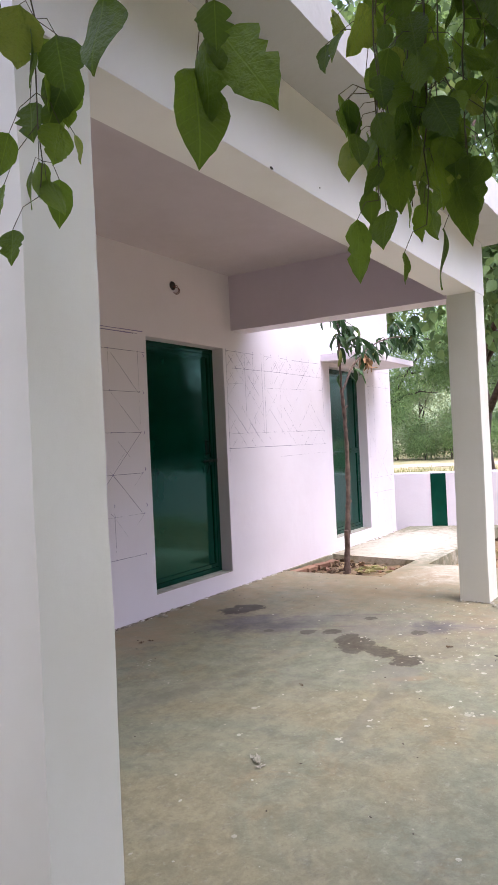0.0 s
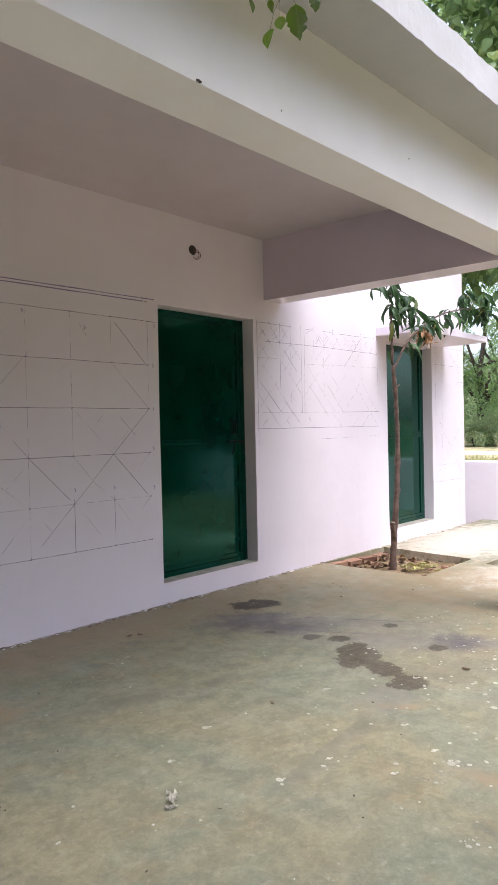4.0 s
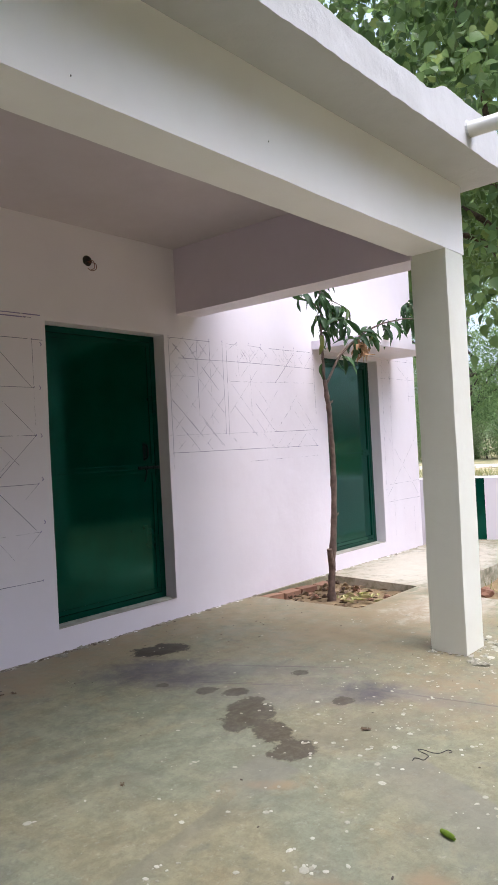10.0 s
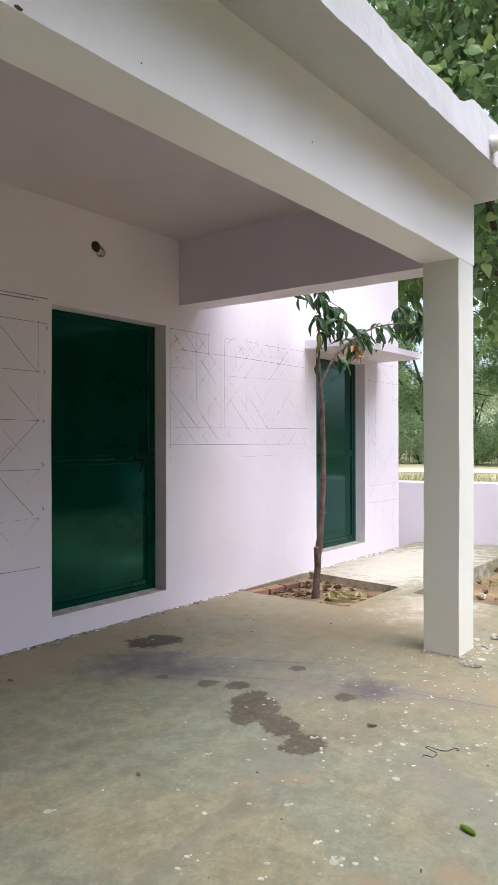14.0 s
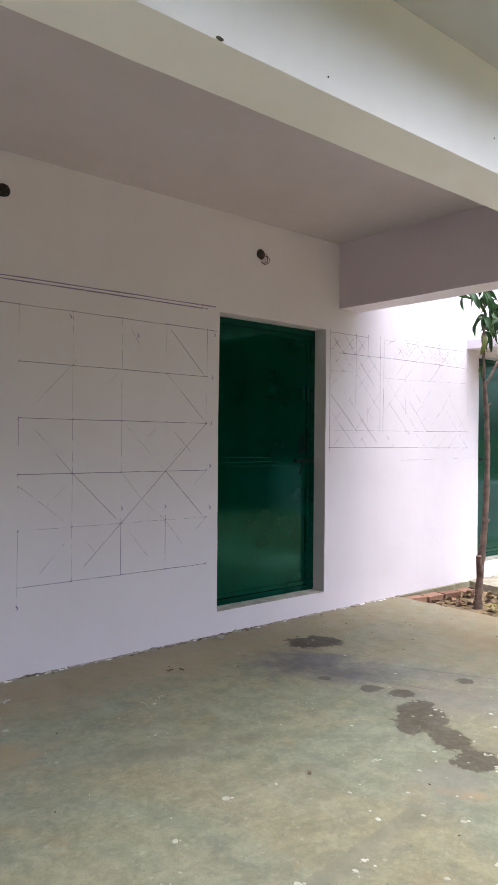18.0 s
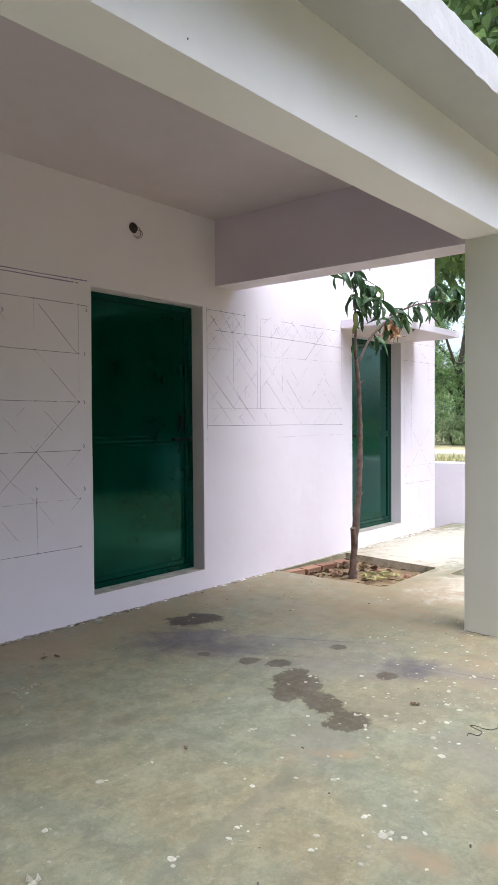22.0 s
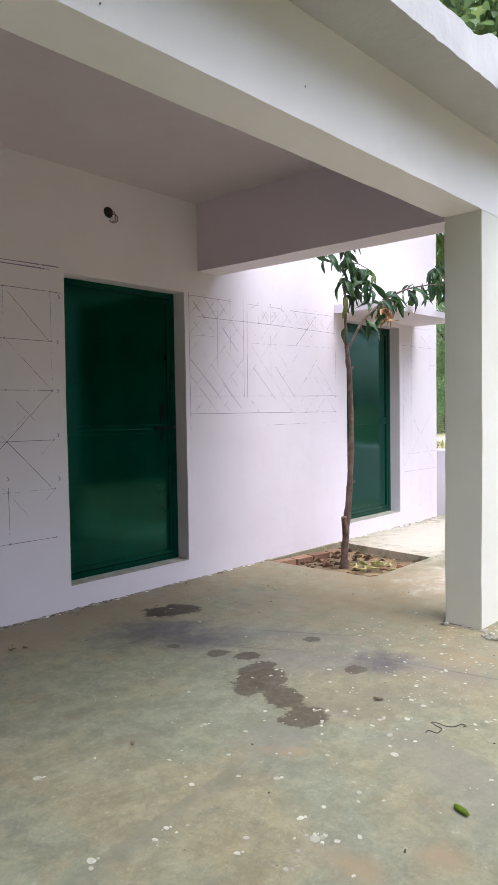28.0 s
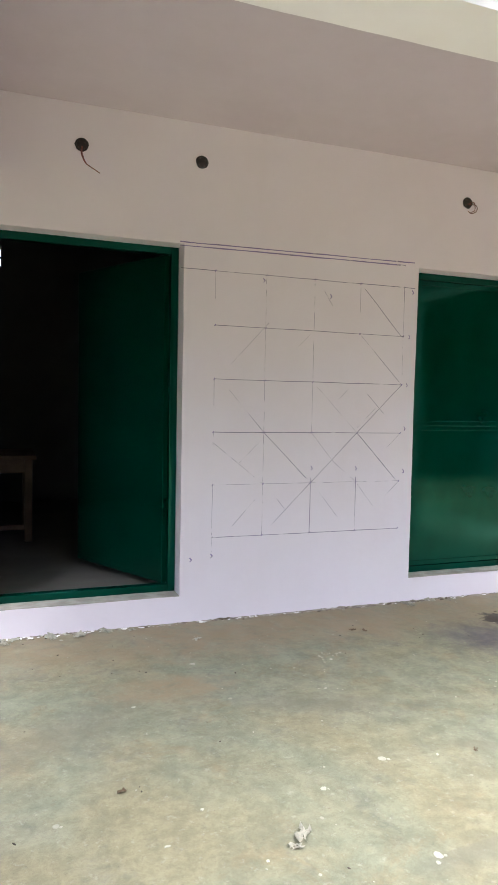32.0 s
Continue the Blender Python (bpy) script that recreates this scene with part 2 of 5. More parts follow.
    c = k.mix(k.math("MULTIPLY", scratch, 0.5), c, (0.085, 0.07, 0.075))
    c = k.mix(k.math("MULTIPLY", damp, k.step(k.noise(22.0, 5, 0.7), 0.3, 0.6, 0.68, 0.95)), c, (0.070, 0.058, 0.038))
    c = k.mix(k.math("MULTIPLY", wet, 0.9), c, (0.038, 0.029, 0.021))
    h = k.math("ADD", k.noise(7.0, 5), k.math("MULTIPLY", k.noise(120.0, 4, 0.7), 0.15))
    rough = k.math("SUBTRACT", k.step(k.noise(4.0, 5), 0.3, 0.7, 0.5, 0.68), k.math("MULTIPLY", wet, 0.03))
    return k.done(c, rough, h, 0.25, 0.01, Specular_IOR_Level=0.3)


def simple(name, a, b, scale, rough=0.7, relief=0.4, fine=80.0, depth=0.006, **more):
    k = Nodes(name)
    c = k.mix(k.step(k.noise(scale, 5, 0.6), 0.35, 0.68), a, b)
    h = k.math("ADD", k.noise(scale * 2, 4), k.math("MULTIPLY", k.noise(fine, 3, 0.7), 0.4))
    return k.done(c, rough, h, relief, depth, **more)


def varied(name, a, b, rough=0.7, per_object=True, scale=20.0, **more):
    """Pieces that differ from one another, with a grain of their own."""
    k = Nodes(name)
    c = k.mix(k.random() if per_object else k.island(), a, b)
    c = k.mix(k.step(k.noise(scale, 4), 0.4, 0.75, 0, 0.35), c, tuple(0.6 * v for v in a))
    return k.done(c, rough, k.noise(scale * 3, 3), 0.3, 0.004, **more)


def foliage(name, dark, light, rough=0.45, per_object=False, lets=0.25, veins=False):
    k = Nodes(name)
    pick = k.random() if per_object else k.island()
    c = k.mix(pick, dark, light)
    c = k.mix(k.step(pick, 0.93, 0.97, 0, 0.5), c, (0.30, 0.27, 0.06))
    c = k.mix(k.step(k.noise(35.0, 3), 0.45, 0.8, 0, 0.25), c, tuple(0.55 * v for v in dark))
    relief = k.noise(60.0, 3)
    if veins:
        sep = k.n.new("ShaderNodeSeparateXYZ")
        k.l.new(k.co, sep.inputs[0])
        side = k.math("ABSOLUTE", sep.outputs[0])
        wave = k.math("SINE", k.math("MULTIPLY", k.math("ADD", k.math("MULTIPLY", side, 0.75), sep.outputs[2]), 52.0))
        rib = k.math("MAXIMUM", k.step(side, 0.004, 0.014, 1.0, 0.0), k.step(wave, 0.93, 1.0, 0.0, 0.55))
        c = k.mix(k.math("MULTIPLY", rib, 0.28), c, tuple(1.3 * v + 0.01 for v in light))
        c = k.mix(k.step(k.noise(5.0, 5, 0.7), 0.5, 0.68, 0, 0.45), c, tuple(0.5 * v for v in dark))
        relief = k.math("SUBTRACT", k.noise(9.0, 4), k.math("MULTIPLY", rib, 0.25))
    k.done(c, rough, relief, 0.5 if veins else 0.15, 0.02 if veins else 0.003, Specular_IOR_Level=0.3)
    t = k.n.new("ShaderNodeBsdfTranslucent")
    lit = k.mix(0.5, c, tuple(min(1, 1.8 * v) for v in light))
    k.l.new(lit, t.inputs["Color"])
    m = k.n.new("ShaderNodeMixShader")
    m.inputs[0].default_value = lets
    k.l.new(k.bsdf.outputs[0], m.inputs[1])
    k.l.new(t.outputs[0], m.inputs[2])
    k.l.new(m.outputs[0], k.n["Material Output"].inputs["Surface"])
    return k.mat


GREEN = enamel()
CEMENT = concrete()
SOIL = simple("sandy_soil", (0.165, 0.112, 0.055), (0.29, 0.215, 0.115), 3.0, 0.95, 0.8, 40.0, 0.02)
EARTH = simple("dry_grass_ground", (0.20, 0.19, 0.08), (0.38, 0.32, 0.17), 0.5, 0.95, 0.6, 9.0, 0.05)
SAND_ROAD = simple("pale_sandy_track", (0.42, 0.36, 0.27), (0.52, 0.46, 0.36), 0.8, 0.95, 0.5, 12.0, 0.03)
BARK = simple("grey_brown_bark", (0.07, 0.042, 0.032), (0.155, 0.10, 0.075), 14.0, 0.85, 0.7, 120.0, 0.006)
DARK_BARK = simple("dark_bark", (0.05, 0.04, 0.03), (0.10, 0.08, 0.06), 6.0, 0.9, 0.7, 60.0, 0.02)
TWIG = simple("green_twig", (0.06, 0.06, 0.025), (0.10, 0.075, 0.04), 30.0, 0.7)
BRICK = varied("fired_brick", (0.18, 0.09, 0.055), (0.29, 0.165, 0.105), 0.9, True, 30.0)
CEMENT_EDGE = simple("raw_cement_edge", (0.30, 0.28, 0.23), (0.42, 0.40, 0.34), 9.0, 0.9, 0.6, 70.0, 0.01)
PIPE = simple("white_pvc", (0.80, 0.79, 0.74), (0.74, 0.72, 0.66), 5.0, 0.35, 0.1)
BLACK = simple("black_plastic", (0.012, 0.010, 0.010), (0.03, 0.022, 0.02), 40.0, 0.5, 0.2)
COPPER = simple("red_brown_wire", (0.22, 0.06, 0.04), (0.10, 0.04, 0.03), 60.0, 0.5, 0.1)
STEEL = simple("painted_steel_bolt", (0.003, 0.007, 0.006), (0.012, 0.014, 0.013), 60.0, 0.6, 0.2, Specular_IOR_Level=0.08)
WOOD = simple("dark_desk_wood", (0.09, 0.05, 0.028), (0.14, 0.08, 0.045), 8.0, 0.6, 0.3)
# the unlit room's darkness is put into its wall, ceiling and floor colours
DIM_WALL = paint("room_distemper_in_shade", (0.12, 0.12, 0.115), (0.09, 0.09, 0.085))
ROOM_FLOOR = simple("room_cement_in_shade", (0.10, 0.095, 0.08), (0.14, 0.13, 0.11), 2.0, 0.8)
DIRT = varied("mortar_and_dirt", (0.10, 0.075, 0.045), (0.46, 0.42, 0.36), 0.95, False, 60.0)
FLECK = varied("spilt_white_paint", (0.30, 0.285, 0.215), (0.52, 0.50, 0.41), 0.8, False, 60.0)
DRY_LEAF = varied("dry_leaf", (0.07, 0.045, 0.028), (0.24, 0.165, 0.09), 0.85, False, 40.0)
PALE_LEAF = varied("wilted_pale_leaf", (0.42, 0.42, 0.16), (0.55, 0.50, 0.28), 0.7, False, 40.0)
MANGO_LEAF = foliage("mango_leaf", (0.016, 0.042, 0.016), (0.050, 0.105, 0.030), 0.42, True)
BROWN_LEAF = foliage("dead_mango_leaf", (0.26, 0.14, 0.07), (0.42, 0.26, 0.14), 0.7, True)
NEAR_LEAF = foliage("broad_leaf", (0.016, 0.042, 0.008), (0.165, 0.25, 0.02), 0.5, True, 0.42, True)
TREE_LEAF = foliage("tree_leaf", (0.018, 0.055, 0.020), (0.26, 0.36, 0.13), 0.33, False, 0.42)
YARD_LEAF = foliage("dark_yard_leaf", (0.018, 0.040, 0.014), (0.050, 0.085, 0.028), 0.6, False, 0.15)
FINE_LEAF = foliage("thorn_tree_leaf", (0.030, 0.062, 0.024), (0.26, 0.37, 0.15), 0.6, False, 0.55)
PALE_FINE = foliage("pale_thorn_tree_leaf", (0.13, 0.18, 0.08), (0.27, 0.32, 0.16), 0.6, False, 0.3)
GRASS = foliage("dry_grass", (0.13, 0.16, 0.05), (0.42, 0.38, 0.17), 0.8, False, 0.2)


def pencil_mat(name, tone, broken):
    """Pencil strokes: broken where the hand pressed lightly."""
    k = Nodes(name).world_co()
    k.done(k.mix(k.noise(40.0), tone, tuple(1.6 * v for v in tone)), 0.8)
    seen = k.step(k.noise(11.0, 5, 0.75), broken, broken + 0.12)
    k.put(k.bsdf.inputs["Alpha"], seen)
    return k.mat


PENCIL = pencil_mat("dark_pencil", (0.16, 0.14, 0.19), 0.36)
FAINT = pencil_mat("faint_pencil", (0.35, 0.31, 0.37), 0.455)
VIOLET = pencil_mat("violet_chalk_line", (0.19, 0.15, 0.27), 0.36)


# ---- builders ----
def mesh_of(name, verts, faces, mat, smooth=False):
    me = bpy.data.meshes.new(name)
    me.from_pydata([tuple(v) for v in verts], [], [tuple(f) for f in faces])
    me.materials.append(mat)
    if smooth:
        me.polygons.foreach_set("use_smooth", [True] * len(me.polygons))
    me.update()
    return me


def part(name, bm, material=None, parent=None, label="", smooth=False):
    """Links a bmesh (or a mesh) as one mesh object under a thing or a part."""
    if isinstance(bm, bmesh.types.BMesh):
        me = bpy.data.meshes.new(name)
        bmesh.ops.recalc_face_normals(bm, faces=bm.faces)
        bm.to_mesh(me)
        bm.free()
        me.materials.append(material)
        if smooth:
            me.polygons.foreach_set("use_smooth", [True] * len(me.polygons))
    else:
        me = bm
    ob = new(name, me)
    if parent is not None:
        ob.parent = parent
    if label:
        ob["label"] = label
    return ob


def arrised(ob, angle=38):
    """Smooth faces with crisp arrises."""
    ob.data.polygons.foreach_set("use_smooth", [True] * len(ob.data.polygons))
    ob.data.set_sharp_from_angle(angle=radians(angle))
    return ob


def thing(name, label, category, at=(0, 0, 0), group="", kind=""):
    e = new(name)
    e.empty_display_size = 0.1
    e.location = at
    return tagged(e, label, category, group, kind)


def add_box(bm, x0, x1, y0, y1, z0, z1, bevel=0.0):
    r = bmesh.ops.create_cube(bm, size=1.0)["verts"]
    for v in r:
        v.co = Vector((x0 + (v.co.x + 0.5) * (x1 - x0), y0 + (v.co.y + 0.5) * (y1 - y0), z0 + (v.co.z + 0.5) * (z1 - z0)))
    if bevel:
        edges = {e for v in r for e in v.link_edges}
        bmesh.ops.bevel(bm, geom=list(edges), offset=bevel, segments=2, profile=0.6, affect="EDGES")
    return bm


def box(x0, x1, y0, y1, z0, z1, bevel=0.0):
    return add_box(bmesh.new(), x0, x1, y0, y1, z0, z1, bevel)


def rough_box(x0, x1, y0, y1, z0, z1, cell=0.12, wave=0.004, seed=0.0, shape=None):
    """A plastered block: a closed skin of small cells, its faces and arrises slightly wavy."""
    def cuts(a, b):
        return np.linspace(a, b, max(2, int(round((b - a) / cell)) + 1))
    xs, ys, zs = cuts(x0, x1), cuts(y0, y1), cuts(z0, z1)
    bm, seen = bmesh.new(), {}

    def vert(i, j, k):
        if (i, j, k) not in seen:
            p = Vector((xs[i], ys[j], zs[k]))
            if shape:
                p = Vector(shape(p))
            n = noise.noise_vector(p * 2.3 + Vector((seed, 0, 0))) + 0.5 * noise.noise_vector(p * 8.0)
            seen[i, j, k] = bm.verts.new(p + n * wave)
        return seen[i, j, k]
    nx, ny, nz = len(xs) - 1, len(ys) - 1, len(zs) - 1
    for j in range(ny):
        for k in range(nz):
            for i in (0, nx):
                bm.faces.new([vert(i, j, k), vert(i, j + 1, k), vert(i, j + 1, k + 1), vert(i, j, k + 1)])
    for i in range(nx):
        for k in range(nz):
            for j in (0, ny):
                bm.faces.new([vert(i, j, k), vert(i + 1, j, k), vert(i + 1, j, k + 1), vert(i, j, k + 1)])
        for j in range(ny):
            for k in (0, nz):
                bm.faces.new([vert(i, j, k), vert(i + 1, j, k), vert(i + 1, j + 1, k), vert(i, j + 1, k)])
    return bm


def lattice(us, vs, solid, deep0, deep1, place, wave=(0, 0, 0), cell=0.2):
    """A slab with openings: cells of the grid us x vs for which solid(u, v) holds, between two depths. place(u, v, d) gives the point."""
    def fill(cuts):
        out = []
        for a, b in zip(cuts, cuts[1:]):
            n = max(1, int(round((b - a) / cell)))
            out += [a + (b - a) * i / n for i in range(n)]
        return out + [cuts[-1]]
    us, vs = fill(us), fill(vs)
    bm, seen = bmesh.new(), {}
    full = {(i, j) for i in range(len(us) - 1) for j in range(len(vs) - 1)
            if solid((us[i] + us[i + 1]) / 2, (vs[j] + vs[j + 1]) / 2)}

    def vert(i, j, d):
        if (i, j, d) not in seen:
            p = Vector(place(us[i], vs[j], deep1 if d else deep0))
            n = noise.noise_vector(p * 2.1) + 0.5 * noise.noise_vector(p * 7.0)
            seen[i, j, d] = bm.verts.new(p + Vector((wave[0] * n.x, wave[1] * n.y, wave[2] * n.z)))
        return seen[i, j, d]
    for i, j in full:
        for d in (0, 1):
            bm.faces.new([vert(i, j, d), vert(i + 1, j, d), vert(i + 1, j + 1, d), vert(i, j + 1, d)])
        for (di, dj), (a, b) in (((-1, 0), ((i, j), (i, j + 1))), ((1, 0), ((i + 1, j), (i + 1, j + 1))),
                                 ((0, -1), ((i, j), (i + 1, j))), ((0, 1), ((i, j + 1), (i + 1, j + 1)))):
            if (i + di, j + dj) not in full:
                bm.faces.new([vert(*a, 0), vert(*b, 0), vert(*b, 1), vert(*a, 1)])
    return bm


def tube(points, radii, sides=8):
    """A bent, tapering stem along the points."""
    bm, rings = bmesh.new(), []
    pts = [Vector(p) for p in points]
    for n, p in enumerate(pts):
        way = (pts[min(n + 1, len(pts) - 1)] - pts[max(n - 1, 0)]).normalized()
        side = way.cross(Vector((0.31, 0.95, 0.05))).normalized()
        up = way.cross(side)
        r = radii[n] if hasattr(radii, "__len__") else radii
        rings.append([bm.verts.new(p + r * (math.cos(a) * side + math.sin(a) * up))
                      for a in [2 * math.pi * s / sides for s in range(sides)]])
    for a, b in zip(rings, rings[1:]):
        for s in range(sides):
            bm.faces.new([a[s], a[(s + 1) % sides], b[(s + 1) % sides], b[s]])
    bm.faces.new(rings[0][::-1])
    bm.faces.new(rings[-1])
    return bm


def bend(points, n=5, jitter=0.0, rng=random):
    """More points along a line, by a smooth curve through the given ones."""
    p = [Vector(q) for q in points]
    p = [p[0] * 2 - p[1]] + p + [p[-1] * 2 - p[-2]]
    out = []
    for i in range(1, len(p) - 2):
        for s in range(n):
            t = s / n
            a, b, c, d = p[i - 1], p[i], p[i + 1], p[i + 2]
            q = 0.5 * (2 * b + (c - a) * t + (2 * a - 5 * b + 4 * c - d) * t * t + (3 * b - a - 3 * c + d) * t ** 3)
            out.append(q + Vector([rng.uniform(-jitter, jitter) for _ in range(3)]))
    return out + [p[-2]]


def leaf_arrays(outline, centres, ways, ups, sizes, fold=0.15, droop=0.15):
    """Many leaves as one set of vertices and faces. outline: half widths along a leaf of unit length."""
    rows = len(outline)
    verts, faces = [], []
    for c, w, u, s in zip(centres, ways, ups, sizes):
        w = w.normalized()
        side = w.cross(u).normalized()
        up = side.cross(w)
        base = len(verts)
        for n, half in enumerate(outline):
            f = n / (rows - 1)
            mid = c + s * (w * f - up * droop * f * f)
            verts += [mid - side * half * s + up * fold * half * s, mid, mid + side * half * s + up * fold * half * s]
        for n in range(rows - 1):
            a = base + 3 * n
            faces += [(a, a + 1, a + 4, a + 3), (a + 1, a + 2, a + 5, a + 4)]
    return verts, faces


BROAD = (0.02, 0.24, 0.33, 0.34, 0.25, 0.10, 0.005)
LANCE = (0.01, 0.08, 0.12, 0.12, 0.08, 0.01)
OVATE = (0.03, 0.30, 0.37, 0.33, 0.22, 0.10, 0.004)
SMALL = (0.03, 0.30, 0.25, 0.02)
TINY = (0.26, 0.03)


def rand_unit(rng):
    while True:
        v = Vector((rng.uniform(-1, 1), rng.uniform(-1, 1), rng.uniform(-1, 1)))
        if 0.05 < v.length < 1:
            return v.normalized()


def crown_mesh(name, blobs, count, size, outline, mat, rng, hang=0.4, shell=0.55, droop=0.15):
    """Leaves in many small clumps of uneven outline, most of them near the outside."""
    total = sum(b[3] ** 2 for b in blobs)
    cs, ws, us, ss = [], [], [], []
    for x, y, z, r in blobs:
        for _ in range(int(count * r * r / total)):
            d = rand_unit(rng)
            p = Vector((x, y, z)) + d * r * (shell + (1 - shell) * rng.random()) * (0.75 + 0.5 * noise.noise(d * 2.2 + Vector((x, y, z))))
            cs.append(p)
            ws.append((rand_unit(rng) + d * 0.5 + Vector((0, 0, -hang))))
            us.append((Vector((0, 0, 1)) + rand_unit(rng) * 0.8).normalized())
            ss.append(size * rng.uniform(0.6, 1.3))
    return mesh_of(name, *leaf_arrays(outline, cs, ws, us, ss, 0.15 + droop * 0.5, droop), mat, len(outline) > 6)


# ---- the large structure ----
DOORS = {"d0": (-2.70, -1.605, 2.265), "d1": (0.0, 1.065, 2.255), "d2": (3.25, 4.29, 2.24)}
SILL = 0.16
EAST = 5.16
BEAM_Z, SOFFIT, ROOF_Z = 2.462, 2.90, 2.96


def in_door(x, z):
    return any(a < x < b and SILL < z < top for a, b, top in DOORS.values())


us = sorted({-6.0, EAST, *[v for a, b, _ in DOORS.values() for v in (a, b)]})
vs = [-0.3, 0.0, SILL, 2.24, 2.255, 2.26, 3.65]
wall_bm = lattice(us, vs, lambda x, z: not in_door(x, z), 0.0, 0.23, lambda u, v, d: (u, d, v), (0.005, 0, 0.005), 0.16)
wall = tagged(part("wall_front", wall_bm, LILAC, None, "pale lilac painted plaster wall with door openings"), category="wall", kind="structure")

east_wall = tagged(part("wall_east", box(EAST - 0.23, EAST, 0.232, 5.0, -0.3, 3.65), LILAC, None,
                        "plain lilac end wall of the building"), category="wall", kind="structure")
west_wall = tagged(part("wall_west", box(-6.0, -5.77, 0.232, 5.0, -0.3, 3.65), LILAC, None,
                        "plain lilac end wall of the building"), category="wall", kind="structure")
roof = tagged(part("roof", box(-6.1, EAST + 0.12, -0.02, 5.1, 3.652, 3.80), ROUGH_WHITE, None,
                   "flat concrete roof slab of the building"), category="roof", kind="structure")

# floor: cement apron with the planting pit left open, and the walkway to the boundary wall
PIT = (2.03, 2.98, -1.07, -0.03)


def paved(x, y):
    if PIT[0] < x < PIT[1] and PIT[2] < y < PIT[3]:
        return False
    return x < 2.82 or y > -1.27


def skew(u, v, d):
    # the pit's far side leans a little east towards the wall
    if 1.9 < u < 3.2 and v > -1.2:
        u += 0.10 * (v + 1.07) * max(0.0, (u - 2.03)) - 0.05 * max(0.0, v + 1.07) * (u < 2.5)
    return (u, v, d)


floor_bm = lattice([-7.0, PIT[0], 2.82, PIT[1], 6.3], [-7.5, -1.27, PIT[2], PIT[3], 0.0], paved, -0.26, 0.0, skew, (0.008, 0.008, 0), 0.2)
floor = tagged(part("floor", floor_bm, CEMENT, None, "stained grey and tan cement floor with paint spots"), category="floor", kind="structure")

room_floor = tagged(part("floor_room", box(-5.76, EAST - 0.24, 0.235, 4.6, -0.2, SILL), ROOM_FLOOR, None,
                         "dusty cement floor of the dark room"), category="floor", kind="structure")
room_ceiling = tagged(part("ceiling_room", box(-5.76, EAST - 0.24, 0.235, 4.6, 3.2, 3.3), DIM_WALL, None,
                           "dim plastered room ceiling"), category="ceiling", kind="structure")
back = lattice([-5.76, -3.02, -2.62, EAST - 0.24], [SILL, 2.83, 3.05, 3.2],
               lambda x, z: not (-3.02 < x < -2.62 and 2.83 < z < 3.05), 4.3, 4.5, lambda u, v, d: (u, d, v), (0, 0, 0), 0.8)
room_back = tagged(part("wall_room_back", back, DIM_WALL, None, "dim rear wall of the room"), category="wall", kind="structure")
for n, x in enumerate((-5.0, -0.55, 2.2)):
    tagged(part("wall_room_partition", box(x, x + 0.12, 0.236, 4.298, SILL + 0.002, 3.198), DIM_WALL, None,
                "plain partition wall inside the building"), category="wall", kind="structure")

# verandah roof: front beam, cross beams, slab with a projecting edge
tagged(arrised(part("beam_front", rough_box(-2.96, 1.60, -2.27, -2.03, BEAM_Z, 2.99, 0.07, 0.0028, 3.0), WHITE, None,
            "white painted concrete beam along the verandah front")), category="beam", kind="structure")


def cross(x_wall, x_col, wide):
    def bow(p):
        f = (p.y + 2.03) / 2.03
        return (p.x + x_col + (x_wall - x_col) * f, p.y, p.z)
    return rough_box(0, wide, -2.045, 0.05, BEAM_Z - 0.03, 2.99, 0.14, 0.004, x_wall, bow)


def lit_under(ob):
    """Puts the light under the beam into its colour: the underside takes the paler wall paint."""
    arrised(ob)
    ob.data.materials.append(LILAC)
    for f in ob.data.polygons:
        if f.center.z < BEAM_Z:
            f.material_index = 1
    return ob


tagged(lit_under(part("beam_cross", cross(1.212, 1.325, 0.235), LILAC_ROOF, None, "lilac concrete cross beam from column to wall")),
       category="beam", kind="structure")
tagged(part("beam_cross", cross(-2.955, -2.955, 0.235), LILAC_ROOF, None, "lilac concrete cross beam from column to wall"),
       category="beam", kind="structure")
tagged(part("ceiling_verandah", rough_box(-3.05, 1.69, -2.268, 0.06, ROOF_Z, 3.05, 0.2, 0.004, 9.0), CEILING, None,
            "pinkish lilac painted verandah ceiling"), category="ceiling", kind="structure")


def eave(p):
    # projecting slab edge: hand-troweled, uneven top with a hump near the outer corner
    x, y, z = p
    top = max(0.0, (z - SOFFIT) / 0.17)
    def rise(v, lo, hi):
        f = max(0.0, min(1.0, (v - lo) / (hi - lo)))
        return f * f * (3 - 2 * f)
    hump = 0.085 * rise(x, 0.62, 0.84) * (1.0 - rise(x, 1.36, 1.72))
    z += top * (hump + 0.008 * noise.noise(Vector((x * 3.1, 0, 4))) + 0.005 * noise.noise(Vector((x * 11, 1, 4))) + 0.004 * noise.noise(Vector((x * 29, 1, 4))))
    if y < -2.5:
        y += 0.006 * noise.noise(Vector((x * 4.0, z * 5, 2))) + 0.006 * noise.noise(Vector((x * 17.0, z * 21, 2))) + 0.05 * max(0.0, (x - 1.5) / 0.2) * 0.3
    return x, y, z


slab = tagged(arrised(part("roof_edge", rough_box(-3.08, 1.70, -2.555, -2.20, SOFFIT - 0.008, 3.058, 0.04, 0.0016, 5.0, eave), ROUGH_WHITE, None,
                   "projecting white concrete roof edge, rough and uneven"), 50), category="roof", kind="structure")
tagged(part("roof_slab", rough_box(-3.08, 1.70, -2.27, 0.06, 3.052, 3.09, 0.2, 0.003, 6.0), ROUGH_WHITE, None,
            "flat concrete verandah roof slab"), category="roof", kind="structure")


